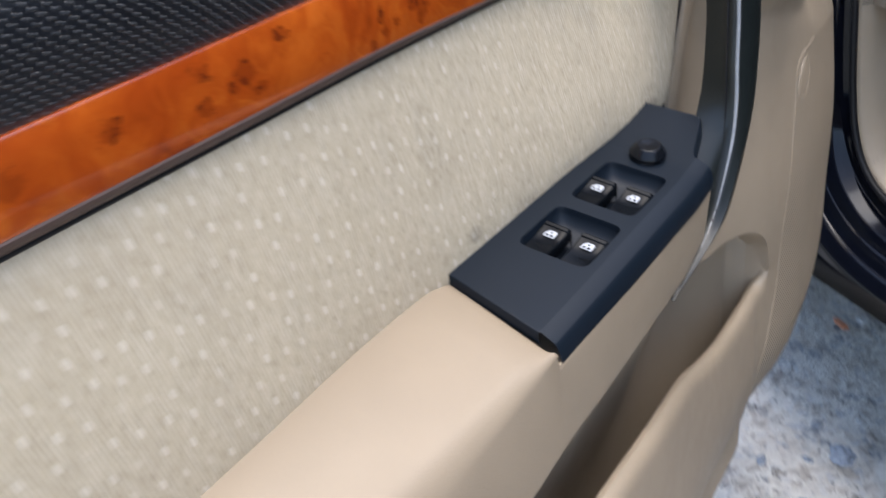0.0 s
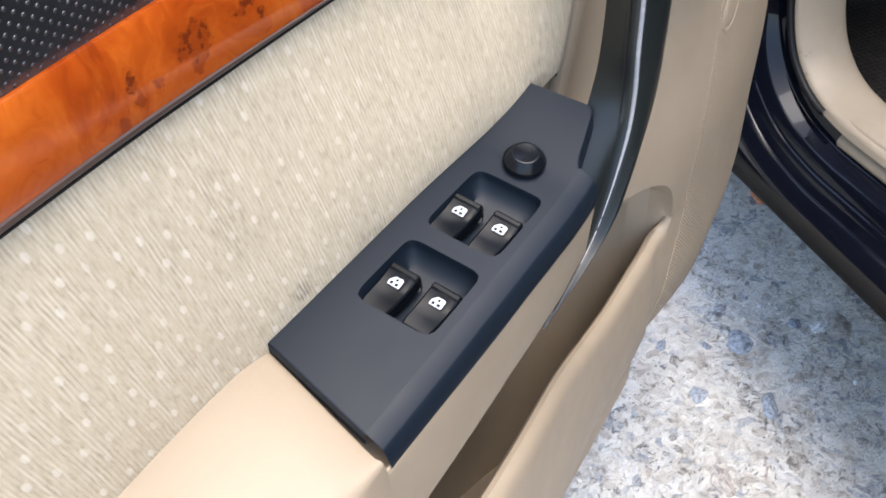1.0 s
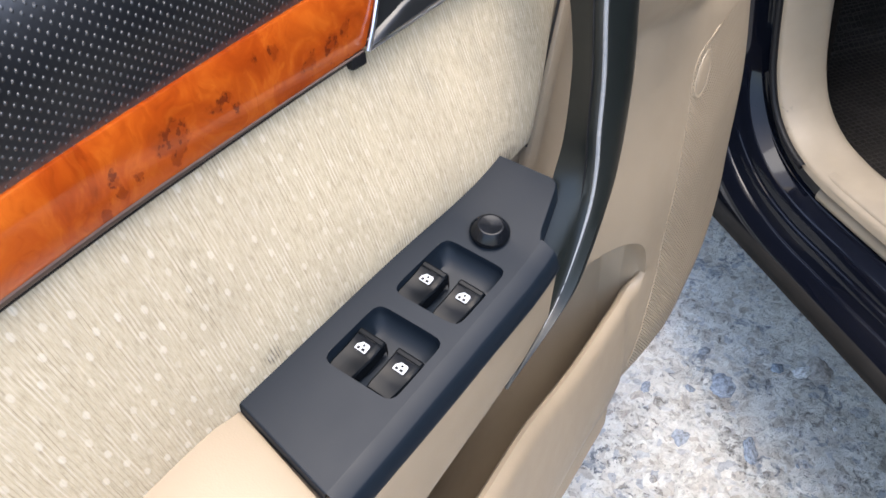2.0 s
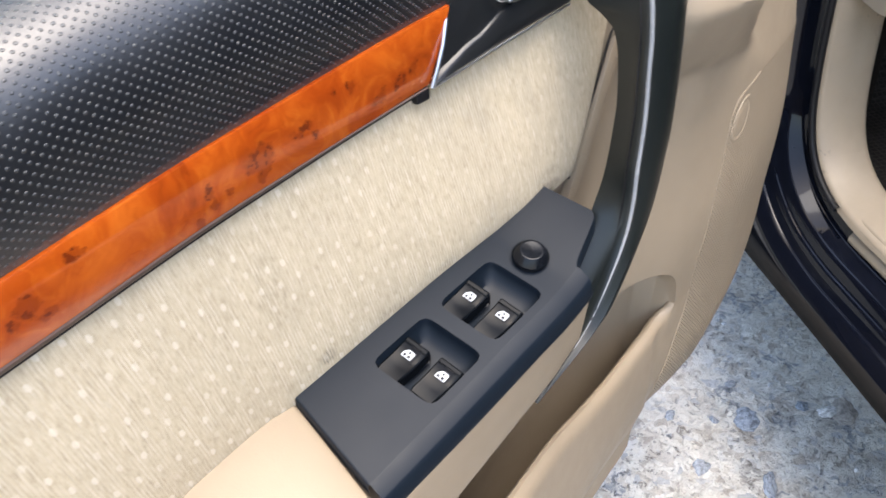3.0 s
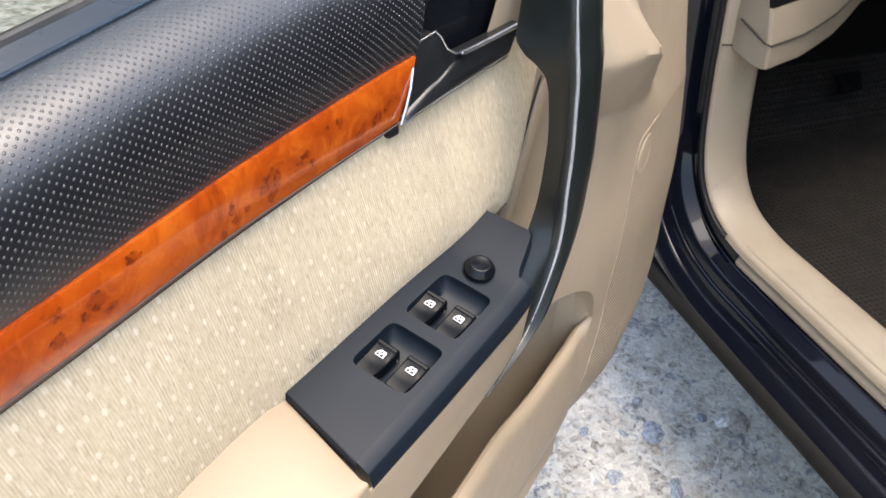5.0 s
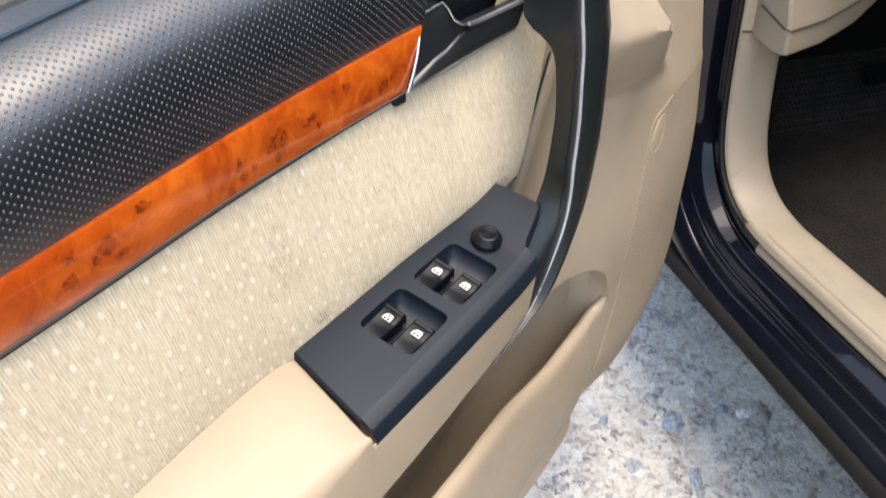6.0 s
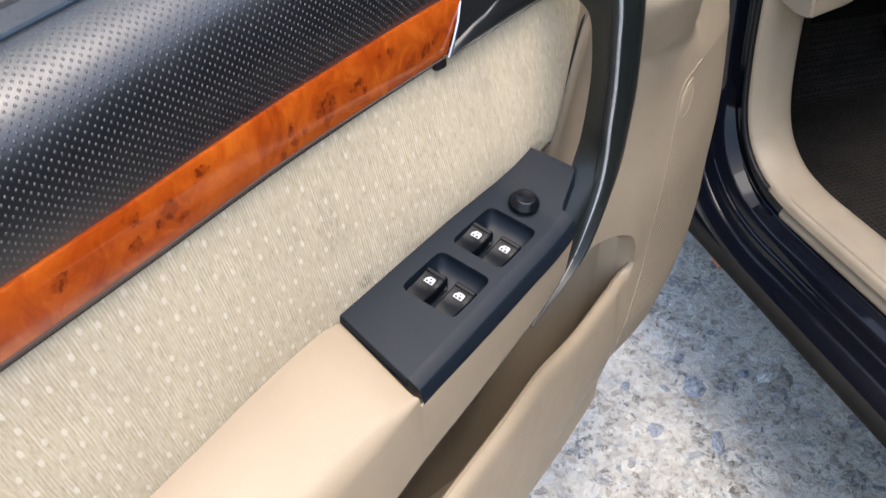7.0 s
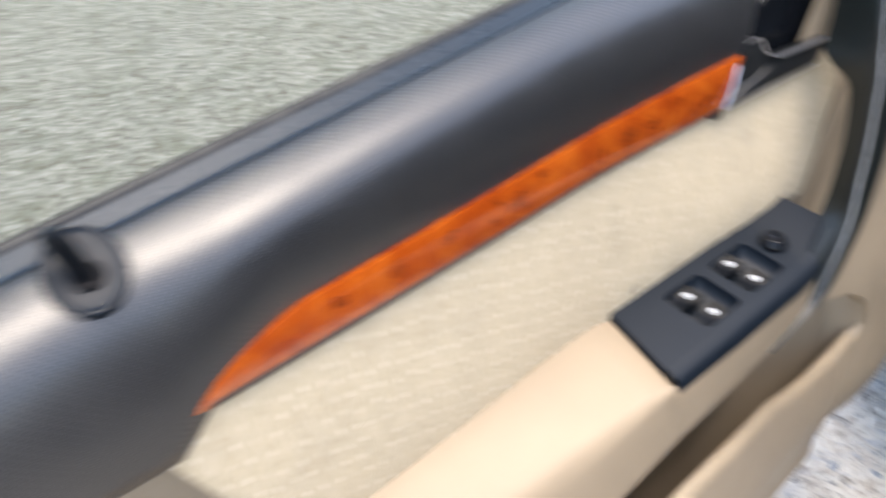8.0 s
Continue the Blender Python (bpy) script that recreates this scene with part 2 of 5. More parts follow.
def concrete_ground():
    """Old washed concrete: pale worn paste, crumbs of aggregate, dark pits and bluish stones."""
    k = Mat("concrete_ground", (0.4, 0.39, 0.37), 0.9, 0, 0.25)
    o = k.coords()
    warp = k.n.new("ShaderNodeVectorMath")
    warp.operation = "MULTIPLY_ADD"
    nz = k.n.new("ShaderNodeTexNoise")
    k.l.new(o, nz.inputs["Vector"])
    nz.inputs["Scale"].default_value, nz.inputs["Detail"].default_value = 38, 5
    k.l.new(nz.outputs["Color"], warp.inputs[0])
    warp.inputs[1].default_value = (0.030, 0.030, 0.030)
    k.l.new(o, warp.inputs[2])
    w = warp.outputs[0]
    broad = k.noise(o, 7, 4, 0.6)
    patch = k.noise(w, 26, 6, 0.62)
    crumb = k.noise(w, 95, 6, 0.72)
    fine = k.noise(o, 420, 4, 0.7)
    fx, _, fz = k.split(k.voronoi(w, 85, out="Color"))
    gx, gy, _ = k.split(k.voronoi(w, 30, out="Color"))
    tone = k.math("ADD", k.math("MULTIPLY", patch, 0.62), k.math("MULTIPLY", crumb, 0.38))
    col = k.ramp(tone, [(0.33, (0.30, 0.262, 0.212)), (0.40, (0.565, 0.512, 0.435)), (0.46, (0.785, 0.737, 0.650)), (0.56, (0.88, 0.845, 0.765))])
    # single crumbs, warm, grey and white
    agg = k.ramp(fz, [(0.0, (0.46, 0.40, 0.33)), (0.3, (0.74, 0.68, 0.59)), (0.6, (0.86, 0.825, 0.755)), (0.85, (0.70, 0.68, 0.65)), (1.0, (0.40, 0.42, 0.45))])
    col = k.mix(k.step(fx, 0.2, 0.8, 0.0, 0.75), col, agg)
    # bluish and brown stones that show through the worn paste
    soft = k.step(k.noise(w, 60, 5, 0.7), 0.42, 0.60)
    col = k.mix(k.math("MULTIPLY", k.step(gy, 0.84, 0.90, 0.0, 0.75), soft), col, (0.25, 0.275, 0.315))
    col = k.mix(k.math("MULTIPLY", k.step(gx, 0.86, 0.92, 0.0, 0.65), soft), col, (0.33, 0.285, 0.235))
    col = k.mix(k.step(fine, 0.40, 0.25, 0.0, 0.45), col, (0.30, 0.27, 0.235))
    col = k.mix(k.step(broad, 0.45, 0.75, 0.0, 0.18), col, (0.45, 0.42, 0.375))
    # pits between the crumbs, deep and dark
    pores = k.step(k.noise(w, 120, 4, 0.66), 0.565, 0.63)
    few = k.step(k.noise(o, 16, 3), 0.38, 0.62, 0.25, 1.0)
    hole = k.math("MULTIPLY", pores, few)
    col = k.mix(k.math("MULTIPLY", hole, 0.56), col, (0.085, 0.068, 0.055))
    # bare soil with dry grass beyond the slab
    _, gy2, _ = k.split(o)
    far = k.step(k.math("ADD", gy2, k.math("MULTIPLY", k.math("SUBTRACT", k.noise(o, 5, 5, 0.6), 0.5), 0.5)), 0.62, 0.72)
    soil = k.ramp(k.noise(w, 30, 6, 0.7), [(0.34, (0.13, 0.125, 0.09)), (0.48, (0.30, 0.292, 0.250)), (0.66, (0.53, 0.52, 0.475))])
    soil = k.mix(k.step(k.noise(o, 6, 5, 0.65), 0.5, 0.66, 0.0, 0.60), soil, (0.175, 0.183, 0.130))
    col = k.mix(far, col, soil)
    h = k.math("SUBTRACT", k.math("ADD", k.math("MULTIPLY", crumb, 0.9), k.math("MULTIPLY", patch, 0.9)), k.math("MULTIPLY", hole, 0.55))
    return k.done(col, None, k.bump(h, 0.016, 1.0))


def carpet(name, color, mat=False):
    k = Mat(name, color, 0.95, 0, 0.1)
    o = k.coords()
    n = k.noise(o, 420, 4, 0.7)
    col = k.mix(k.step(n, 0.3, 0.7), tuple(c * 0.6 for c in color), tuple(c * 1.4 for c in color))
    col = k.mix(k.step(k.noise(o, 9, 5), 0.45, 0.75, 0.0, 0.35), col, tuple(c * 2.2 for c in color))
    h = n
    if mat:
        cell = k.voronoi(k.mapped(o, (1, 1, 1), (0, 0, 0.6)), 100, "DISTANCE_TO_EDGE", 0.2)
        ridge = k.math("MULTIPLY", k.step(cell, 0.16, 0.05), k.step(k.noise(o, 25, 4, 0.6), 0.35, 0.65, 0.35, 1.0))
        col = k.mix(k.math("MULTIPLY", ridge, 0.42), col, tuple(c * 3.6 for c in color))
        h = k.math("ADD", ridge, k.math("MULTIPLY", n, 0.3))
    return k.done(col, None, k.bump(h, 0.003, 0.9))


RIB_LEAN = 0.17
SMUDGES = [(0.0245, 0.7155, 0.0075, 0.0065, 0.75), (0.214, 0.7275, 0.020, 0.0075, 0.85), (0.216, 0.736, 0.018, 0.012, 0.35), (0.120, 0.722, 0.012, 0.004, 0.4), (0.075, 0.716, 0.016, 0.004, 0.3), (0.0, 0.780, 0.012, 0.030, 0.22), (0.183, 0.7225, 0.016, 0.004, 0.4)]
KNOTS = [(0.0095, 0.8490, 0.0080), (0.0085, 0.8425, 0.0035), (0.0330, 0.8515, 0.0040), (0.0420, 0.8465, 0.0026), (0.0380, 0.8530, 0.0022), (-0.0190, 0.8465, 0.0028), (-0.0105, 0.8430, 0.0024), (-0.0190, 0.8405, 0.0022), (-0.0260, 0.8370, 0.0026), (0.0555, 0.8620, 0.0030), (0.0860, 0.8470, 0.0048), (0.1010, 0.8500, 0.0040), (0.1100, 0.8535, 0.0034), (0.0680, 0.8610, 0.0026), (-0.0810, 0.8560, 0.0042), (-0.1050, 0.8470, 0.0055), (-0.0980, 0.8395, 0.0032), (-0.1120, 0.8420, 0.0034), (-0.1240, 0.8520, 0.0048), (-0.1250, 0.8400, 0.0040), (-0.1650, 0.8450, 0.0045), (-0.2050, 0.8420, 0.0060), (-0.2450, 0.8400, 0.0045)]

BEIGE = plastic("beige_plastic", (0.295, 0.238, 0.170), 0.45, 1100, 0.00010)
ARMREST = plastic("tan_armrest_vinyl", (0.278, 0.221, 0.154), 0.5, 900, 0.00010, 0.35)


def scuffed_plastic(name, color):
    """Beige plastic with dark scuff streaks along the sill."""
    k = Mat(name, color, 0.5)
    o = k.coords()
    big = k.noise(o, 14, 5)
    col = k.mix(k.step(big, 0.2, 0.85), tuple(c * 0.84 for c in color), tuple(c * 1.06 for c in color))
    run = k.mapped(k.mapped(o, (1, 1, 1), (0, 0, -radians(235))), (9, 160, 160))
    streak = k.math("MULTIPLY", k.step(k.noise(run, 1.0, 3, 0.5), 0.60, 0.68), k.step(k.noise(o, 6, 3), 0.48, 0.60))
    col = k.mix(k.math("MULTIPLY", streak, 0.55), col, (0.09, 0.075, 0.06))
    return k.done(col, None, k.bump(k.voronoi(o, 900), 0.00012, 0.6))


BEIGE_SILL = scuffed_plastic("beige_sill_plastic", (0.315, 0.256, 0.182))
RIBBED = ribbed_plastic()
CHARCOAL = plastic("charcoal_plastic", (0.0060, 0.0098, 0.0155), 0.40, 1600, 0.00003, 0.17)
BELT = plastic("belt_black_plastic", (0.012, 0.020, 0.030), 0.28, 1600, 0.00003, 0.22)
GLOSS_BLACK = plastic("gloss_black_plastic", (0.005, 0.006, 0.008), 0.16, 1600, 0.00001, 0.22)
LATCH_BLACK = plastic("satin_black_plastic", (0.010, 0.011, 0.012), 0.34, 1600, 0.00002, 0.55)
SWITCH_BLACK = plastic("switch_black_plastic", (0.004, 0.005, 0.0065), 0.18, 2000, 0.00001, 0.09)
HANDLE = plastic("dark_grey_handle_plastic", (0.009, 0.0115, 0.0112), 0.33, 2000, 0.00002, 0.36)
DUSTY_BLACK = plastic("dusty_black_plastic", (0.014, 0.013, 0.012), 0.75, 900, 0.00015, 0.12, 0.5)
MATT_BLACK = plastic("matt_black_plastic", (0.006, 0.006, 0.007), 0.55, 900, 0.0001, 0.06)
RUBBER = rubber("black_rubber")
SEAL = Mat("clean_black_rubber", (0.006, 0.006, 0.007), 0.5, 0, 0.3).done()
PAINT = paint_black("black_car_paint")
FABRIC = fabric_weave()
WOOD = burl_wood()
VINYL = dimpled_vinyl()
GROUND = concrete_ground()


def stone_mat(name, color):
    k = Mat(name, color, 0.85, 0, 0.3)
    o = k.coords()
    n = k.noise(k.coords("Generated"), 5.5, 6, 0.72)
    info = k.n.new("ShaderNodeObjectInfo")
    col = k.mix(k.step(n, 0.36, 0.60), tuple(c * 0.62 for c in color), tuple(min(1, c * 1.75) for c in color))
    col = k.mix(k.math("MULTIPLY", info.outputs["Random"], 0.3), col, (0.42, 0.41, 0.39))
    return k.done(col, None, k.bump(n, 0.004, 1.0))


BLUE_STONE = stone_mat("blue_grey_stone", (0.21, 0.235, 0.27))
TERRACOTTA = stone_mat("terracotta", (0.52, 0.20, 0.095))
PALE_STONE = stone_mat("pale_stone", (0.62, 0.60, 0.57))
BROWN_STONE = stone_mat("brown_grey_stone", (0.30, 0.27, 0.24))
CARPET = carpet("dark_carpet", (0.012, 0.0104, 0.009))
MATTING = carpet("dark_rubber_mat", (0.024, 0.021, 0.018), True)
WHITE_INK = Mat("white_ink", (0.41, 0.43, 0.46), 0.5).done()
CHROME = Mat("worn_chrome", (0.75, 0.75, 0.76), 0.28, 1.0).done()
SEAM = Mat("dark_seam", (0.03, 0.024, 0.018), 0.8).done()
# pale silver that stands for the highlight on the handle's ridge
HIGHLIGHT_SILVER = plastic("highlight_silver", (0.25, 0.26, 0.27), 0.26, 1500, 0.00020)
GREY_EDGE = plastic("grey_brown_lacquer_edge", (0.085, 0.055, 0.045), 0.5, 1500, 0.00003, 0.3)
TINT = Mat("tinted_glass", (0.63, 0.66, 0.61), 0.0)
TINT.b.inputs["Transmission Weight"].default_value = 1.0
TINT.b.inputs["IOR"].default_value = 1.45
GLASS = TINT.done()


# ---- mesh helpers ----
def curve_at(table):
    """A smooth function through (x, value) pairs; value may be a tuple."""
    xs = [p[0] for p in table]
    vs = np.array([p[1] for p in table], float).reshape(len(table), -1)

    def at(x):
        x = min(max(x, xs[0]), xs[-1])
        i = min(max(int(np.searchsorted(xs, x)) - 1, 0), len(xs) - 2)
        h = xs[i + 1] - xs[i]
        u = (x - xs[i]) / h
        sl = []
        for j in (i, i + 1):
            if j == 0:
                s = (vs[1] - vs[0]) / (xs[1] - xs[0])
            elif j == len(xs) - 1:
                s = (vs[-1] - vs[-2]) / (xs[-1] - xs[-2])
            else:
                a = (vs[j] - vs[j - 1]) / (xs[j] - xs[j - 1])
                b = (vs[j + 1] - vs[j]) / (xs[j + 1] - xs[j])
                s = np.where(a * b > 0, 2 * a * b / np.where(a + b == 0, 1, a + b), 0.0)
            sl.append(s)
        r = ((2 * u**3 - 3 * u**2 + 1) * vs[i] + (u**3 - 2 * u**2 + u) * h * sl[0] + (-2 * u**3 + 3 * u**2) * vs[i + 1] + (u**3 - u**2) * h * sl[1])
        return float(r[0]) if len(r) == 1 else tuple(float(v) for v in r)

    return at


def spread(a, b, n):
    return [a + (b - a) * i / (n - 1) for i in range(n)]


def rounded(points, radius, steps=4, closed=False):
    """A polyline with its corners rounded (points of two or three numbers)."""
    pts = [Vector(p) for p in points]
    out = []
    n = len(pts)
    for i, p in enumerate(pts):
        if not closed and i in (0, n - 1):
            out.append(p)
            continue
        a, b = pts[i - 1] - p, pts[(i + 1) % n] - p
        r = radius[i] if isinstance(radius, (list, tuple)) else radius
        r = min(r, a.length * 0.49, b.length * 0.49)
        if r <= 0:
            out.append(p)
            continue
        p0, p1 = p + a.normalized() * r, p + b.normalized() * r
        for j in range(steps + 1):
            t = j / steps
            out.append(p0 * (1 - t) ** 2 + p * 2 * t * (1 - t) + p1 * t * t)
    return [tuple(v) for v in out]


def loft(rows, closed=False, caps=False, bm=None, flip=False):
    """A skin over rows of points; closed: each row is a ring. UV is in metres."""
    bm = bm or bmesh.new()
    uvl = bm.loops.layers.uv.verify()
    vs = [[bm.verts.new(p) for p in row] for row in rows]
    m = len(rows[0])
    us = [0.0]
    mid = m // 2
    for i in range(1, len(rows)):
        us.append(us[-1] + (Vector(rows[i][mid]) - Vector(rows[i - 1][mid])).length)
    for i in range(len(rows) - 1):
        for j in range(m if closed else m - 1):
            k = (j + 1) % m
            q = (vs[i][j], vs[i][k], vs[i + 1][k], vs[i + 1][j])
            if flip:
                q = q[::-1]
            try:
                f = bm.faces.new(q)
            except ValueError:
                continue
            f.smooth = True
    if closed and caps:
        for r, rev in ((vs[0], True), (vs[-1], False)):
            try:
                bm.faces.new(r[::-1] if rev != flip else r)
            except ValueError:
                pass
    arc = {}
    for i, row in enumerate(vs):
        d = 0.0
        for j, v in enumerate(row):
            if j:
                d += (v.co - row[j - 1].co).length
            arc[v] = (us[i], d)
    for f in bm.faces:
        for lp in f.loops:
            if lp.vert in arc:
                lp[uvl].uv = arc[lp.vert]
    return bm


def sweep(path, section, bm=None, up=(0, 0, 1), caps=True, scale=None):
    """A ring of section points (side, up) carried along a path."""
    rows = []
    pts = [Vector(p) for p in path]
    for i, p in enumerate(pts):
        d = (pts[min(i + 1, len(pts) - 1)] - pts[max(i - 1, 0)]).normalized()
        s = d.cross(Vector(up)).normalized()
        u = s.cross(d)
        k = scale[i] if scale else 1.0
        rows.append([p + s * a * k + u * b * k for a, b in section])
    return loft(rows, True, caps, bm)


def ring(r, n=10, ry=None):
    return [(r * math.cos(2 * math.pi * i / n), (ry or r) * math.sin(2 * math.pi * i / n)) for i in range(n)]


def block(bm, lo, hi, bevel=0.0, turn=None):
    """A box with bevelled edges, added to bm."""
    made = bmesh.ops.create_cube(bm, size=1)["verts"]
    size = [h - l for l, h in zip(lo, hi)]
    mid = [(h + l) / 2 for l, h in zip(lo, hi)]
    for v in made:
        v.co = Vector((v.co.x * size[0], v.co.y * size[1], v.co.z * size[2])) + Vector(mid)
    if bevel:
        es = list({e for v in made for e in v.link_edges})
        made = bmesh.ops.bevel(bm, geom=es, offset=bevel, segments=2, affect="EDGES", profile=0.6)["verts"]
    if turn is not None:
        for v in {v for v in made if v.is_valid}:
            v.co = turn @ v.co
    return bm


def thicken(bm, depth):
    """Gives an open skin a back at the given depth."""
    bmesh.ops.recalc_face_normals(bm, faces=bm.faces[:])
    bmesh.ops.solidify(bm, geom=bm.faces[:], thickness=depth)
    return bm


def to_mesh(name, bm, material, smooth=None):
    bmesh.ops.recalc_face_normals(bm, faces=bm.faces[:])
    me = bpy.data.meshes.new(name)
    if smooth is not None:
        for f in bm.faces:
            f.smooth = smooth
    for e in bm.edges:
        if len(e.link_faces) == 2 and e.calc_face_angle(0) > radians(38):
            e.smooth = False
    bm.to_mesh(me)
    bm.free()
    me.materials.append(material)
    return me


PLACE = {}


def thing(name, at, label, category, group="", kind=""):
    ob = new(name)
    ob.empty_display_size = 0.05
    ob.location = at
    PLACE[ob.name] = Vector(at)
    return tagged(ob, label, category, group, kind)


def under(ob, parent, at=(0, 0, 0)):
    """Parents ob, which stands at a place of the world, under a thing or part."""
    PLACE[ob.name] = Vector(at)
    ob.parent = parent
    ob.matrix_parent_inverse = Matrix.Translation(-PLACE[parent.name])
    ob.matrix_basis = Matrix.Translation(at)
    return ob


def part(name, bm, material, parent, label="", smooth=None):
    ob = new(name, to_mesh(name, bm, material, smooth))
    if label:
        ob["label"] = label
    return under(ob, parent)


# ---- ground ----
def ground_sheet():
    xs = [-250, -60, -15, -5, -2.4, -1.4] + spread(-0.9, 0.28, 40) + spread(0.29, 1.25, 110) + spread(1.27, 1.9, 20) + [2.4, 3.2, 6, 15, 60, 250]
    ys = [-250, -60, -15, -5, -2.4, -1.4] + spread(-1.0, -0.42, 20) + spread(-0.41, 0.45, 100) + spread(0.47, 2.2, 50) + [2.7, 3.5, 6, 15, 60, 250]
    pts, faces = [], []
    for x in xs:
        for y in ys:
            near = 1.0 if -0.95 < x < 1.95 and -1.05 < y < 2.25 else 0.0
            h = noise.fractal(Vector((x * 9, y * 9, 0.3)), 1.0, 2.0, 4) * 0.004 + noise.noise(Vector((x * 38, y * 38, 7))) * 0.0028
            pit = noise.noise(Vector((x * 62, y * 62, 3)))
            h -= 0.006 * max(0.0, pit - 0.25)
            pts.append((x, y, h * near))
    m = len(ys)
    for i in range(len(xs) - 1):
        for j in range(m - 1):
            faces.append((i * m + j, (i + 1) * m + j, (i + 1) * m + j + 1, i * m + j + 1))
    me = bpy.data.meshes.new("ground")
    me.from_pydata(pts, [], faces)
    me.polygons.foreach_set("use_smooth", [True] * len(faces))
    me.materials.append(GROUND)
    PLACE["ground"] = Vector()
    return tagged(new("ground", me), "pale weathered concrete ground with worn aggregate", "ground", kind="structure")


ground = ground_sheet()

# ---- the car ----
TURN = radians(235)
A, B = Vector((math.cos(TURN), math.sin(TURN), 0)), Vector((-math.sin(TURN), math.cos(TURN), 0))
FOOT = Vector((0.797, -0.039, 0.0))


def car_at(a, b, z):
    """Car axes: a towards the rear, b inwards, both from the front end of the sill trim."""
    return tuple(FOOT + A * a + B * b + Vector((0, 0, z)))


car = thing("car", car_at(0.6, 0.5, 0.2), "black car with beige sill trim and dark footwell", "car")


# ---- its open door ----
door = under(new("car_door"), car, (0.12, 0.09, 0.30))
door["label"] = "open black car door with beige cloth and burl wood trim"

base_y = curve_at([(-0.50, -0.048), (-0.30, -0.030), (-0.13, -0.012), (0.0, 0.003), (0.13, 0.010), (0.30, 0.011), (0.66, 0.02)])


rear_seam = curve_at([(-0.50, 0.6735), (-0.36, 0.6825), (-0.25, 0.6905), (-0.17, 0.6955), (-0.08, 0.7005), (0.0, 0.7005)])


def seam_z(x):
    return 0.7005 + 0.135 * x if x > 0 else rear_seam(x)


def wood_low(x):
    return 0.8300 + 0.045 * x


def wood_top(x):
    return 0.8665 + 0.062 * x


lip_y = curve_at([(-0.45, -0.135), (-0.2, -0.112), (0.0, -0.086), (0.1, -0.067), (0.175, -0.048), (0.24, -0.033), (0.291, -0.023), (0.34, -0.015), (0.37, -0.0115), (0.40, -0.009), (0.42, -0.009), (0.66, 0.03)])
lip_z = curve_at([(-0.45, 0.578), (0.0, 0.571), (0.1, 0.556), (0.175, 0.537), (0.24, 0.5125), (0.291, 0.4990), (0.34, 0.4950), (0.375, 0.4950), (0.390, 0.4975), (0.399, 0.5025), (0.404, 0.511), (0.66, 0.50)])
rim_z = curve_at([(-0.45, 0.66), (0.20, 0.64), (0.26, 0.60), (0.306, 0.5625), (0.324, 0.5665), (0.338, 0.5680), (0.3515, 0.5675), (0.367, 0.5630), (0.381, 0.5555), (0.392, 0.544), (0.398, 0.532), (0.402, 0.513)])
card_plan = curve_at([(-0.45, 0.0), (0.10, 0.012), (0.25, 0.013), (0.32, 0.006), (0.40, -0.008), (0.47, -0.008), (0.52, -0.002), (0.57, 0.006), (0.62, 0.018), (0.645, 0.028), (0.66, 0.045), (0.664, 0.07)])
foot_z = curve_at([(-0.45, 0.40), (0.0, 0.403), (0.2, 0.396), (0.35, 0.380), (0.45, 0.372), (0.55, 0.386), (0.63, 0.42), (0.664, 0.45)])


# the two edges of the slanted bevel on the upper card
fold_rear = curve_at([(0.60, 0.570), (0.70, 0.512), (0.754, 0.452), (0.812, 0.395), (0.95, 0.310)])
fold_front = curve_at([(0.60, 0.600), (0.71, 0.537), (0.747, 0.496), (0.80, 0.447), (0.85, 0.410), (0.95, 0.350)])


def soft_step(v, lo, hi):
    v = max(0.0, min(1.0, (v - lo) / (hi - lo)))
    return v * v * (3 - 2 * v)


def card_y(x, z):
    fold = max(0.0, z - 0.70) * max(0.0, min(1.0, (x - 0.42) / 0.06)) * 0.12
    # a scooped overhang between two ledges behind the handle, running out along the bevel
    onset = 0.748 - 0.16 * max(0.0, x - 0.39)
    rise = max(0.0, min(z, 0.816) - onset)
    lean = 0.56 * rise * soft_step(rise, -0.004, 0.014) - 0.45 * max(0.0, z - 0.816) + 0.0035 * soft_step(z, 0.690, 0.735)
    lean *= (1 - max(0.0, min(1.0, (x - fold_rear(z)) / (fold_front(z) - fold_rear(z))))) * soft_step(x, 0.29, 0.34)
    return fold - lean + card_plan(x) - 0.006 * math.exp(-((z - 0.60) / 0.08) ** 2) * max(0, min(1, (x - 0.25) / 0.1))


def card_face(x, z):
    """Outer face of the card in front of the pocket, tucked under at the foot."""
    tuck = max(0.0, foot_z(x) + 0.06 - z) / 0.13
    return card_y(x, z) + 0.045 * tuck ** 2


def wall_y(x, z, y):
    """Back wall of the pocket: it slopes inwards below the armrest and runs out into the card towards the front."""
    t = soft_step(x, 0.165, 0.305)
    foot_y, foot = -0.073 + 0.095 * x, 0.620 + 0.12 * x
    slope = foot_y + 0.012 + 0.40 * max(0.0, foot - z) + 4.0 * max(0.0, z - foot)
    return y * t + min(slope, y) * (1 - t)


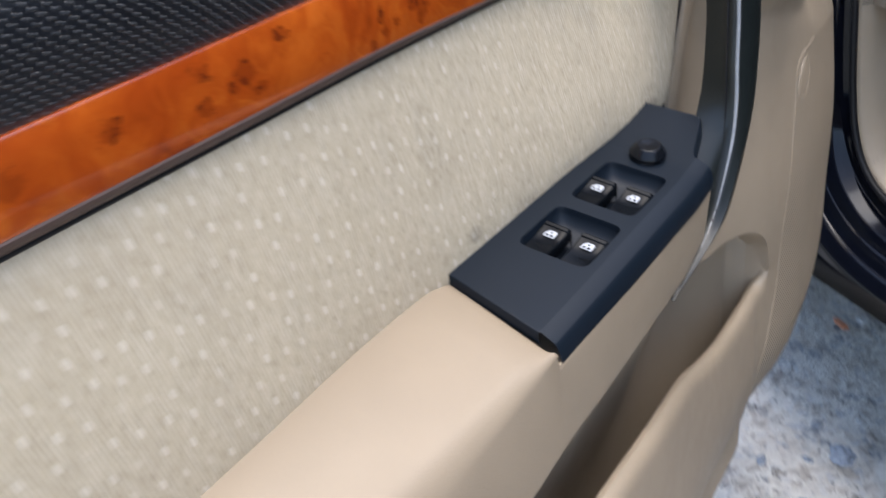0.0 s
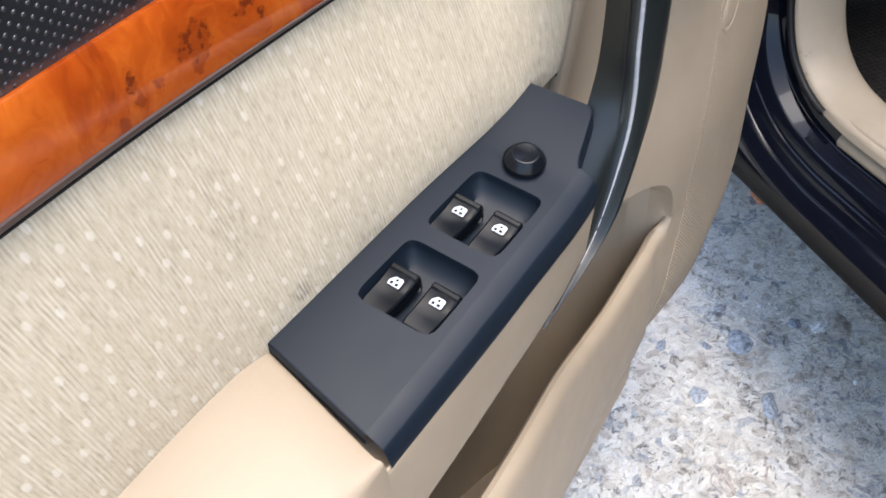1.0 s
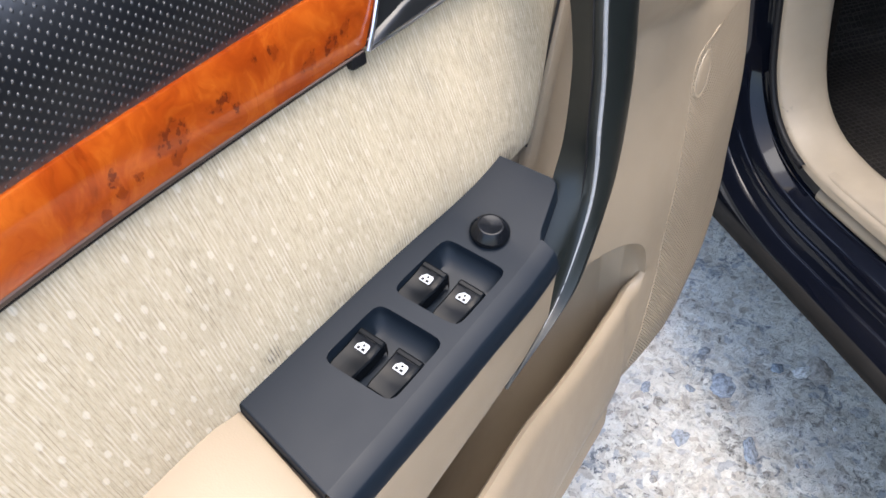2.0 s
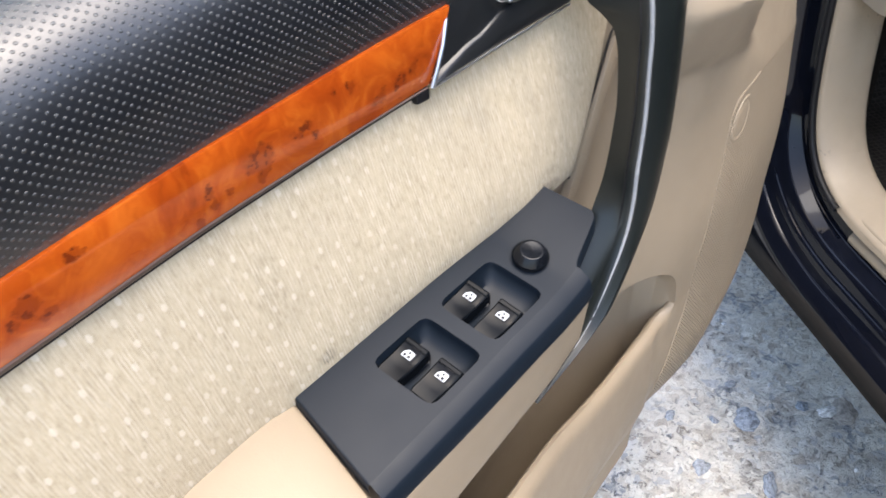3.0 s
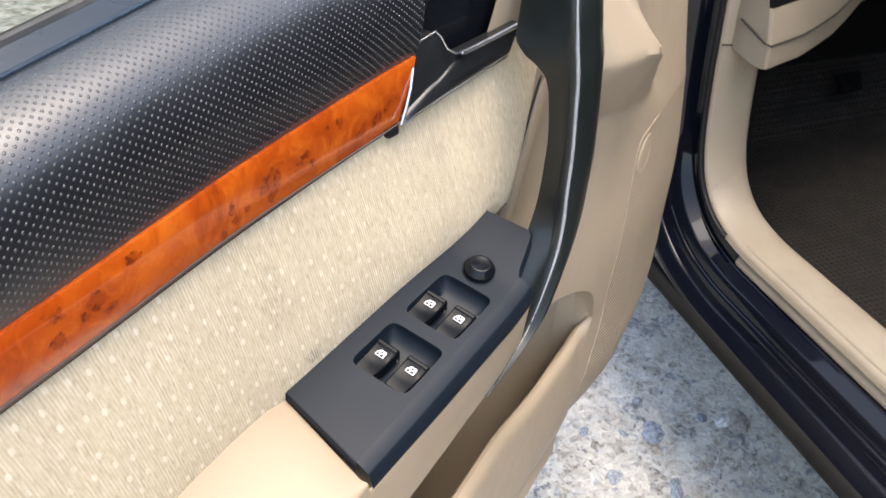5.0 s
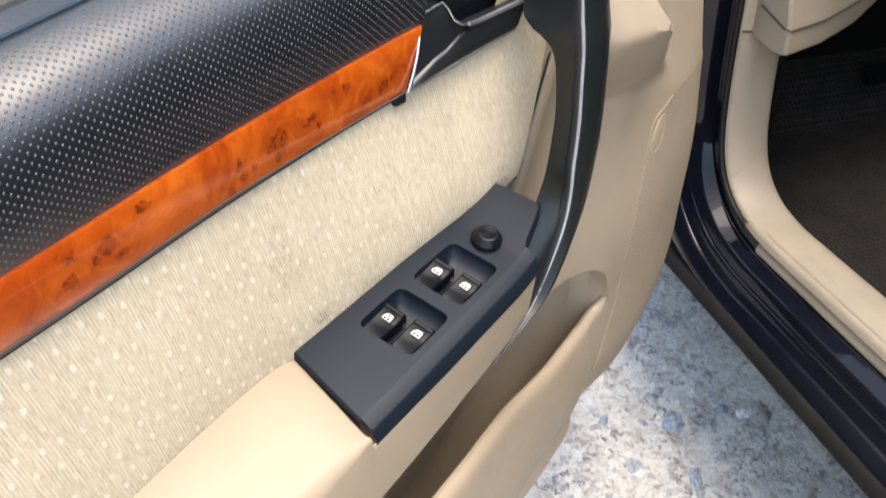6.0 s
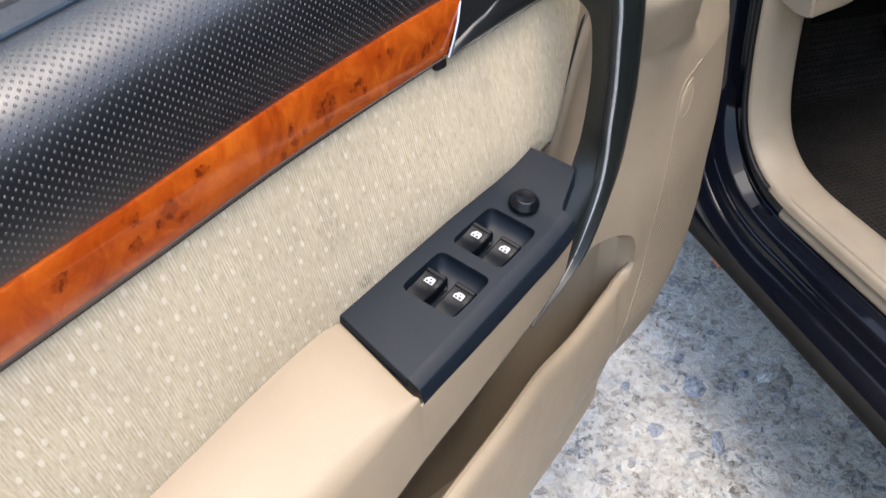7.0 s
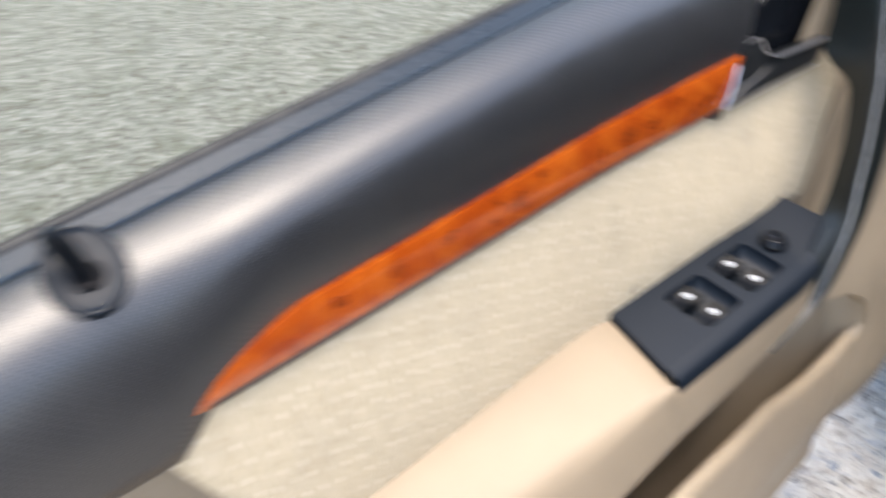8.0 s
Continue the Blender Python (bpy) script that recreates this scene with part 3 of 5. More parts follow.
def door_card():
    rows = []
    for x in spread(-0.44, 0.16, 30) + spread(0.17, 0.30, 14) + spread(0.31, 0.378, 13) + spread(0.380, 0.4035, 15) + spread(0.408, 0.54, 27) + spread(0.55, 0.60, 6) + spread(0.61, 0.664, 10):
        zl, zf = lip_z(x), foot_z(x)
        gap = max(0.0, min(1.0, (0.402 - x) / 0.022)) ** 0.5
        k = soft_step(x, 0.362, 0.402)
        yl = lip_y(x) * (1 - k) + card_face(x, zl) * k
        dep, th, rec = 0.19 * gap, 0.0140 * max(0.0, min(1.0, (0.407 - x) / 0.016)) ** 0.5, 0.034 * gap
        zr = max(rim_z(x), zl) if x < 0.4015 else zl
        yb = card_y(x, zl) + rec
        soft = 0.004 + 0.05 * max(0.0, min(1.0, (0.33 - x) / 0.10))
        row = []
        for y, z in ((yl + 0.07, zf - 0.075), (yl + 0.035, zf - 0.055), (yl + 0.010, zf - 0.02), (yl + 0.001, zf + 0.015), (yl - 0.002, zf + 0.05), (yl - 0.001, (zf + 0.05 + zl) / 2), (yl - 0.0004, zl - 0.020), (yl, zl - 0.011)):
            row.append((x, y * (1 - k) + card_face(x, z) * k, z))
        row += [(x, yl + 0.08 * th, zl - 0.42 * th), (x, yl + 0.26 * th, zl - 0.14 * th), (x, yl + 0.52 * th, zl), (x, yl + 0.78 * th, zl - 0.06 * th), (x, yl + 0.96 * th, zl - 0.28 * th), (x, yl + 1.2 * th, zl - 0.25 * dep), (x, yl + 1.4 * th, zl - dep)]
        inside = [(max(yb - 0.004, yl + 1.4 * th), zl - dep), (max(yb, yl), zl - dep * 0.85), (max(yb, yl), zl - dep * 0.5), (max(yb, yl), zl - dep * 0.2)]
        zt = max(zr - soft, zl - dep * 0.1)
        inside += [(card_y(x, zt) + rec * 0.95, zt), (card_y(x, zr) + rec * 0.35, zr - soft * 0.3), (card_y(x, zr), zr)]
        row += [(x, max(wall_y(x, z, y), yl + th) if i < 4 else wall_y(x, z, y), z) for i, (y, z) in enumerate(inside)]
        high = 0.80 + 0.13 * max(0.0, min(1.0, (x - 0.19) / 0.07))
        for f in spread(0.02, 1, 62):
            z = zr + (high - zr) * f
            row.append((x, wall_y(x, z, card_face(x, z)), z))
        rows.append(row)
    return loft(rows)


part("door_card", door_card(), BEIGE, door, "beige moulded plastic door card with map pocket")


def armrest():
    rows = []
    for x in spread(-0.44, -0.0015, 28) + spread(-0.0005, 0.178, 14):
        s = base_y(x)
        zs = seam_z(x) - (0.004 if x > -0.003 else 0.0)
        ye, ze = -0.0725 + 0.04 * x, 0.680 + 0.155 * x
        top_in = (ye + 0.006, 0.7005 + 0.135 * x + 0.264 * (ye - s) + 0.004 - (0.007 if x > -0.003 else 0) - 0.03 * min(0.0, x))
        yu, zu = -0.073 + 0.095 * x, 0.620 + 0.12 * x
        if x > -0.001:
            zs -= 0.013
            top_in, ze = (ye + 0.009, top_in[1] - 0.014), ze - 0.006
        prof = [(s + 0.02, zs + 0.004), (s, zs), (s - 0.02, zs - 0.0052), top_in, (ye, ze), (yu, zu), (yu + 0.012, zu - 0.006), (s + 0.01, zu - 0.004)]
        prof = rounded(prof, [0, 0.002, 0, 0.016, 0.012, 0.004, 0.004, 0], 5)
        slant = 0.0072 * math.exp(-(x / 0.03) ** 2)
        rows.append([(x - slant * max(0.0, min(1.0, (s - y) / 0.070)), y, z) for y, z in prof])
    return loft(rows, caps=False)


part("armrest", armrest(), ARMREST, door, "smooth beige armrest")


cloth_foot = curve_at([(-0.45, -0.043), (-0.30, -0.030), (-0.13, -0.012), (0.0, 0.003), (0.10, 0.003), (0.20, 0.000), (0.25, 0.004), (0.32, 0.010)])


def fabric_panel():
    rows = []
    for u in spread(0, 1, 90):
        row = []
        for f in spread(0, 1, 26):
            # the rear seam leans back and the front seam leans forward with height
            x = -0.34 + 0.64 * u
            lo = seam_z(min(x, 0.2)) - 0.006
            hi = wood_low(min(x, 0.13)) + 0.006 + max(0, x - 0.13) * 0.12
            z = lo + (hi - lo) * f
            x0, x1 = -0.325 - (z - 0.74) * 0.55, 0.248 + (z - 0.71) * 0.45
            x = x0 + (x1 - x0) * u
            puff = 0.003 * math.sin(math.pi * f) ** 0.5
            edge = min(1.0, (x1 - x) / 0.005, (x - x0) / 0.005)
            g = f * f * (3 - 2 * f)
            row.append((x, cloth_foot(x) * (1 - g) + (base_y(x) + 0.003) * g - puff + 0.003 * (1 - edge), z))
        rows.append(row)
    return loft(rows)


part("cloth_insert", fabric_panel(), FABRIC, door, "cream ribbed cloth insert with pale woven spots")


def edge_high(x):
    """Height of the bare rounded edge below the veneer; it thins towards the front."""
    return 0.0048 - 0.0020 * soft_step(x, -0.05, 0.12)


def wood_strip():
    rows = []
    for x in spread(-0.342, 0.1415, 72):
        t = max(0.0, min(1.0, (x + 0.342) / 0.075))
        lo, hi = wood_low(x) + edge_high(x) * min(1, t * 3), wood_low(x) + (wood_top(x) - wood_low(x)) * (t ** 0.5) + 0.0006
        hi = max(hi, lo + 0.0002)
        h = hi - lo
        y = base_y(x) - 0.0030
        # the front end is cut on a slant
        prof = [(y + 0.012, lo - 0.0004), (y + 0.0004, lo - 0.0003), (y - 0.0002, lo + 0.0012), (y - 0.0008, lo + 0.35 * h), (y - 0.0010, lo + 0.65 * h), (y - 0.0009, hi - 0.0006), (y - 0.0003, hi + 0.0006), (y + 0.0010, hi + 0.0009), (y + 0.012, hi + 0.0004)]
        row = []
        for py, pz in prof:
            lean = 0.0195 * ((pz - lo) / 0.041 - 1) * max(0, (x - 0.085) / 0.0565)
            row.append((x + lean, py, pz))
        rows.append(row)
    return loft(rows)


part("wood_trim", wood_strip(), WOOD, door, "glossy orange burl wood trim strip")


def wood_edge():
    """Rounded bare edge under the veneer."""
    rows = []
    for x in spread(-0.343, 0.1210, 60):
        y, lo, h = base_y(x) - 0.0030, wood_low(x), edge_high(x)
        rows.append([(x, y + 0.0004, lo + h), (x, y - 0.0001, lo + 0.8 * h), (x, y + 0.0005, lo + 0.42 * h), (x, y + 0.0020, lo + 0.12 * h), (x, y + 0.0044, lo - 0.0007), (x, y + 0.0080, lo - 0.0011)])
    return loft(rows)


def strip_along(y_of, z_of, x0, x1, section, n=40):
    return sweep([(x, y_of(x), z_of(x)) for x in spread(x0, x1, n)], section)


part("trim_edge", wood_edge(), GREY_EDGE, door, "grey-brown bare lower edge")
# black strip in place of the shade under the wood's lower edge
part("shadow_gap", strip_along(lambda x: base_y(x) + 0.0026, lambda x: wood_low(x) - 0.0012, -0.350, 0.120, ring(0.0017, 10)), SEAL, door, "black strip for the shaded gap below the wood")

# beltline, where the dimpled panel ends
belt = lambda x: (0.040 + 0.19 * x + 0.19 * max(0.0, 0.05 - x) ** 2, 0.9465 + 0.075 * x - 0.085 * max(0.0, 0.05 - x) ** 2)


def upper_panel():
    rows = []
    for x in spread(-0.435, 0.1425, 60):
        y0, z0 = base_y(x) - 0.001, (wood_top(x) if x > -0.27 else wood_top(-0.27) - (wood_top(-0.27) - 0.795) * min(1, (-0.27 - x) / 0.075) ** 1.6)
        y1, z1 = belt(x)
        prof = [(y0 + 0.006, z0 - 0.006), (y0, z0)]
        for f in spread(0.05, 1, 26):
            a = f * math.pi / 2
            prof.append((y0 - BULGE * math.sin(math.pi * f) + (y1 - y0) * (1 - math.cos(a)), z0 + (z1 - z0) * math.sin(a)))
        row = [(x + 0.012 * max(0, (x - 0.05) / 0.086) * (z - z0) / 0.08, y, z) for y, z in prof]
        rows.append(row[::-1])
    return loft(rows)


BULGE = 0.012
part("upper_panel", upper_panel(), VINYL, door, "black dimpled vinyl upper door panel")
part("belt_strip", loft([[(x, belt(x)[0] - 0.0015, belt(x)[1] - 0.0015), (x, belt(x)[0] - 0.001, belt(x)[1] + 0.0012), (x, belt(x)[0] + 0.002, belt(x)[1] + 0.0016), (x, belt(x)[0] + 0.0035, belt(x)[1] + 0.0005), (x, belt(x)[0] + 0.013, belt(x)[1] + 0.006), (x, belt(x)[0] + 0.016, belt(x)[1] + 0.004)] for x in spread(-0.46, 0.66, 40)]), BELT, door, "smooth black belt strip")
part("inner_window_seal", strip_along(lambda x: belt(x)[0] + 0.0165, lambda x: belt(x)[1] + 0.006, -0.46, 0.66, ring(0.0030, 8)), RUBBER, door, "black rubber window seal")
part("outer_window_seal", strip_along(lambda x: belt(x)[0] + 0.030, lambda x: belt(x)[1] + 0.000, -0.46, 0.66, ring(0.005, 8)), RUBBER, door, "black rubber outer window seal")
pane = part("window_glass", thicken(loft([[(x, belt(x)[0] + 0.0215 + (z - 0.9) * 0.10, z) for z in spread(0.80, 1.32, 6)] for x in spread(-0.44, 0.60, 12)]), 0.004), GLASS, door, "green-tinted side window glass")
pane.visible_shadow = False


def door_shell():
    """Painted steel shell behind the trim."""
    rows = []
    for x, y0, y1, z0 in ((-0.45, 0.06, 0.02, 0.34), (-0.44, 0.02, 0.085, 0.31), (0.0, 0.05, 0.16, 0.30), (0.5, 0.06, 0.20, 0.30), (0.62, 0.08, 0.205, 0.32), (0.70, 0.10, 0.205, 0.34), (0.76, 0.135, 0.205, 0.36)):
        zt = belt(x)[1] - 0.010
        yi, yo = (y0, y1) if y1 > y0 else (y1, y0)
        yo = max(yo, belt(x)[0] + 0.075) if x > -0.45 else yo
        rows.append([(x, yi, z0), (x, yi, 0.5), (x, max(yi, belt(x)[0] + 0.01), zt), (x, max(yi + 0.02, belt(x)[0] + 0.045), zt), (x, yo + 0.02, 0.75), (x, yo + 0.015, 0.5), (x, yo, z0)])
    return loft(rows, True, True)


part("door_shell", door_shell(), PAINT, door, "glossy black painted steel door shell")

# switch panel: cross lines from the cloth (inner) to the rolled edge (outer)
COLS = [((0.000, 0.0045), (-0.005, -0.060)), ((0.0410, 0.0045), (0.0490, -0.0585)), ((0.0855, 0.0045), (0.0932, -0.057)), ((0.0960, 0.0045), (0.1040, -0.0565)), ((0.1435, 0.004), (0.1512, -0.055)), ((0.160, 0.0035), (0.170, -0.0535))]


def plate_z(x, y):
    return 0.7025 + 0.115 * x + 0.264 * y + 0.22 * max(0, x - 0.165) ** 1.15 * (1 + 8 * y)


def plate_xy(c, t):
    """c: place among the cross lines; t: 0 at the cloth, 1 at the rolled edge."""
    i = min(int(c), len(COLS) - 2)
    f = c - i
    a = [COLS[i][0][k] + (COLS[i + 1][0][k] - COLS[i][0][k]) * f for k in (0, 1)]
    b = [COLS[i][1][k] + (COLS[i + 1][1][k] - COLS[i][1][k]) * f for k in (0, 1)]
    return a[0] + (b[0] - a[0]) * t, a[1] + (b[1] - a[1]) * t


T0, T1 = 0.245, 0.920


def square_loop(n):
    """n points round the unit square, from the lower left corner, in step with round_loop."""
    out = []
    for i in range(n):
        a = 2 * math.pi * i / n
        c, s = math.cos(a), math.sin(a)
        k = 1 / max(abs(c), abs(s))
        out.append((0.5 + 0.5 * c * k, 0.5 + 0.5 * s * k))
    return out


def round_loop(n, p=9.0, k=0.985):
    out = []
    for i in range(n):
        a = 2 * math.pi * i / n
        c, s = math.cos(a), math.sin(a)
        r = k / (abs(c) ** p + abs(s) ** p) ** (1 / p)
        out.append((0.5 + 0.5 * c * r, 0.5 + 0.5 * s * r))
    return out


def switch_plate():
    bm = bmesh.new()

    def put(x, y, dz=0.0):
        return bm.verts.new((x, y, plate_z(x, y) + dz))

    def cell(c0, c1, t0, t1, nc, nt):
        g = [[put(*plate_xy(c, t)) for t in spread(t0, t1, nt)] for c in spread(c0, c1, nc)]
        for i in range(nc - 1):
            for j in range(nt - 1):
                bm.faces.new((g[i][j], g[i][j + 1], g[i + 1][j + 1], g[i + 1][j]))

    for c0, c1 in ((0, 1), (2, 3), (4, 5)):
        cell(c0, c1, 0, T0, 5, 3), cell(c0, c1, T0, T1, 5, 7), cell(c0, c1, T1, 1, 5, 2)
    n = 64
    for c in (1, 3):
        cell(c, c + 1, 0, T0, 9, 3), cell(c, c + 1, T1, 1, 9, 2)
        loops = [[plate_xy(c + u, T0 + (T1 - T0) * v) + (0.0,) for u, v in square_loop(n)]]
        for inset, dz in ((1.0, 0.0), (0.993, 0.0), (0.985, -0.0007), (0.982, -0.0025), (0.965, -0.0055)):
            loops.append([plate_xy(c + u, T0 + (T1 - T0) * v) + (dz,) for u, v in round_loop(n, 9, inset)])
        # scooped floor: shallow at the front wall, deep under the rockers
        for inset in (0.82, 0.6, 0.35, 0.12):
            ring_ = []
            for u, v in round_loop(n, 5, inset):
                d = -0.0085 - 0.0055 * math.sin(math.pi * min(1, max(0, 1 - u)) * 0.9)
                ring_.append(plate_xy(c + u, T0 + (T1 - T0) * v) + (d,))
            loops.append(ring_)
        vr = [[put(x, y, d) for x, y, d in lp] for lp in loops]
        for a, b in zip(vr, vr[1:]):
            for i in range(n):
                j = (i + 1) % n
                bm.faces.new((a[i], a[j], b[j], b[i]))
        bm.faces.new(vr[-1])
    # flat top first, the edges keep a crisp line against it
    tip = rounded([(0.210, 0.0025), (0.219, -0.0375), (0.184, -0.0490), (0.178, -0.0529)], [0, 0.006, 0.008, 0], 4)
    tip = [Vector(p) for p in tip]
    fine = []
    for p, q in zip(tip, tip[1:]):
        cuts = max(1, int((q - p).length / 0.005))
        fine += [p.lerp(q, i / cuts) for i in range(cuts)]
    tip = [tuple(p) for p in fine + [tip[-1]]]
    g = []
    for i, p in enumerate(tip):
        a = plate_xy(5, i / (len(tip) - 1))
        g.append([put(a[0] + (p[0] - a[0]) * f, a[1] + (p[1] - a[1]) * f) for f in spread(0, 1, 8)])
    for a, b in zip(g, g[1:]):
        for j in range(7):
            bm.faces.new((a[j], a[j + 1], b[j + 1], b[j]))
    bmesh.ops.remove_doubles(bm, verts=bm.verts[:], dist=0.00012)
    # rolled outer edge, inner turn-down and rear end
    def turned(line, outs):
        g = []
        for x, y in line:
            z = plate_z(x, y)
            g.append([bm.verts.new((x + dx, y + dy, z + dz)) for dx, dy, dz in outs])
        for a, b in zip(g, g[1:]):
            for j in range(len(outs) - 1):
                bm.faces.new((a[j], a[j + 1], b[j + 1], b[j]))

    roll = [(0, 0, 0), (0, -0.0004, -0.00015), (0, -0.0012, -0.0006), (0, -0.0018, -0.0009), (0, -0.0086, -0.0046), (0, -0.0094, -0.0054), (0, -0.0105, -0.0076), (0, -0.0114, -0.0115), (0, -0.0122, -0.0155), (0, -0.0115, -0.0185), (0, -0.006, -0.0195)]
    outer = [plate_xy(c, 1) for c in spread(0, 5, 31)] + [(0.176, -0.053), (0.180, -0.0525)]
    turned(outer, roll)
    turned([plate_xy(c, 0) for c in spread(0, 5, 16)] + [(0.209, 0.0025)], [(0, 0, 0), (0, 0.0015, -0.0006), (0, 0.002, -0.006)])
    turned([plate_xy(0, t) for t in spread(0, 1, 8)] , [(0, 0, 0), (-0.0006, 0, -0.0003), (-0.0010, 0, -0.0012), (-0.0010, 0, -0.007)])
    turned([p[:2] for p in tip], [(0, 0, 0), (0.001, -0.0004, -0.0008), (0.0016, -0.0006, -0.010)])
    for f in bm.faces:
        f.smooth = True
    return bm


panel = part("switch_panel", switch_plate(), CHARCOAL, door, "dark charcoal power window switch panel")
AX = Vector((1, 0.0, 0.115)).normalized()
AY = Vector((0.10, -1, -0.264 + 0.0115)).normalized()
AZ = AX.cross(AY).normalized() * -1


def switch_mesh():
    """A rocker: low rounded rear, raised front lip with a finger groove."""
    rows = []
    hw = 0.0084
    for s, h, w in ((-0.0004, -0.0050, 0.80), (0.0, -0.0030, 0.84), (0.0012, -0.0016, 0.90), (0.004, -0.0010, 0.95), (0.009, -0.0012, 0.98), (0.015, -0.0010, 1.0), (0.0205, 0.0002, 1.0), (0.0232, 0.0011, 1.0), (0.0236, 0.0008, 1.0), (0.0240, 0.0008, 1.0), (0.0244, 0.0014, 1.0), (0.0262, 0.0019, 1.0), (0.0272, 0.0014, 1.0), (0.0276, 0.0002, 1.0), (0.0274, -0.0080, 0.99)):
        row = []
        for f in (-1.06, -1.0, -0.96, -0.86, -0.5, 0, 0.5, 0.86, 0.96, 1.0, 1.06):
            drop = 0.0 if abs(f) < 0.9 else (0.0007 if abs(f) < 0.98 else (0.0022 if abs(f) < 1.03 else 0.008))
            dish = -0.0006 * (1 - f * f) * math.sin(math.pi * min(1, s / 0.024))
            row.append(AX * s + AY * (f * w * hw) + AZ * (h - drop + dish))
        rows.append(row)
    bm = loft(rows)
    return to_mesh("window_switch", bm, SWITCH_BLACK)


def icon_mesh():
    """White pictogram: a car window with dark panes and an arrow."""
    bm = bmesh.new()
    w, h = 0.0064, 0.0051

    def poly(pts, lift, mat):
        vs = [bm.verts.new(AX * (y * h) + AY * (-x * w) + AZ * (lift + 0.2 * y * h)) for x, y in pts]
        bm.faces.new(vs).material_index = mat

    poly([(-0.50, -0.5), (0.48, -0.5), (0.54, -0.44), (0.54, 0.02), (0.26, 0.44), (0.18, 0.5), (-0.38, 0.5), (-0.46, 0.44), (-0.54, 0.30), (-0.54, -0.44)], 0, 0)
    for cx, cz, a, b in ((-0.20, -0.24, 0.16, 0.15), (0.26, -0.24, 0.14, 0.15)):
        poly([(cx - a, cz - b), (cx + a, cz - b), (cx + a * 0.8, cz + b), (cx - a * 0.8, cz + b)], 0.00012, 1)
    poly([(-0.04, 0.02), (0.10, 0.20), (-0.04, 0.38), (-0.18, 0.20)], 0.00012, 1)
    me = to_mesh("switch_icon", bm, WHITE_INK)
    me.materials.append(SWITCH_BLACK)
    return me


SWITCH, ICON = switch_mesh(), icon_mesh()
for x, y in ((0.0440, -0.0215), (0.0480, -0.0438), (0.0985, -0.0195), (0.1025, -0.0418)):
    spot = Vector((x, y, plate_z(x, y) - 0.0010))
    rocker = under(new("window_switch", SWITCH), door, spot)
    rocker["label"] = "glossy black window rocker switch with a white icon"
    mark = under(new("switch_icon", ICON), door, spot + AX * 0.0185 + AZ * 0.00022)
    mark["label"] = "white window pictogram"


def lathe(profile, n=32, axis=AZ, side=AX, at=(0, 0, 0), squash=1.0):
    other = axis.cross(side).normalized()
    rows = []
    for r, h in profile:
        rows.append([Vector(at) + side * (r * math.cos(2 * math.pi * i / n)) + other * (r * squash * math.sin(2 * math.pi * i / n)) + axis * h for i in range(n)])
    return loft(rows, True, True)


kx, ky = 0.1640, -0.0275
knob = part("mirror_knob", lathe([(0.0112, -0.002), (0.0112, 0.0004), (0.0110, 0.0008), (0.0118, 0.0024), (0.0118, 0.0034), (0.0113, 0.0043), (0.0083, 0.0082), (0.0078, 0.0087), (0.0072, 0.0089), (0.0064, 0.0088), (0.003, 0.0085), (0.0005, 0.0084)], at=(kx, ky, plate_z(kx, ky))), GLOSS_BLACK, door, "round black mirror adjuster knob")


# pull handle: centre line of the ridge with its width, from the tip beside the armrest up to the latch surround
HANDLE_PATH = [
    # z, inner back edge (x, y), ridge (x, y), outer edge (x, y)
    (0.631, (0.132, -0.058), (0.1325, -0.0600), (0.1335, -0.058)),
    (0.645, (0.150, -0.052), (0.159, -0.0600), (0.174, -0.056)),
    (0.660, (0.170, -0.046), (0.188, -0.0585), (0.216, -0.052)),
    (0.680, (0.188, -0.042), (0.206, -0.0580), (0.239, -0.051)),
    (0.700, (0.204, -0.036), (0.220, -0.0575), (0.255, -0.050)),
    (0.720, (0.221, -0.032), (0.231, -0.0570), (0.267, -0.050)),
    (0.740, (0.236, -0.030), (0.239, -0.0565), (0.275, -0.050)),
    (0.765, (0.244, -0.029), (0.244, -0.0560), (0.281, -0.050)),
    (0.790, (0.247, -0.029), (0.247, -0.0555), (0.285, -0.049)),
    (0.820, (0.246, -0.028), (0.248, -0.0545), (0.287, -0.048)),
    (0.836, (0.243, -0.026), (0.249, -0.0538), (0.288, -0.047)),
    (0.846, (0.239, -0.019), (0.249, -0.0532), (0.288, -0.047)),
    (0.852, (0.236, -0.012), (0.249, -0.0525), (0.288, -0.046)),
    (0.858, (0.236, -0.006), (0.249, -0.0520), (0.288, -0.045)),
    (0.863, (0.239, -0.002), (0.249, -0.0510), (0.288, -0.044)),
    (0.870, (0.244, 0.000), (0.249, -0.0505), (0.288, -0.0435)),
    (0.895, (0.252, 0.002), (0.249, -0.0470), (0.287, -0.0400)),
    (0.920, (0.257, 0.006), (0.248, -0.0370), (0.285, -0.030)),
    (0.940, (0.260, 0.010), (0.247, -0.0170), (0.283, -0.010)),
]
h_at = curve_at([(r[0], (*r[1], *r[2], *r[3])) for r in HANDLE_PATH])


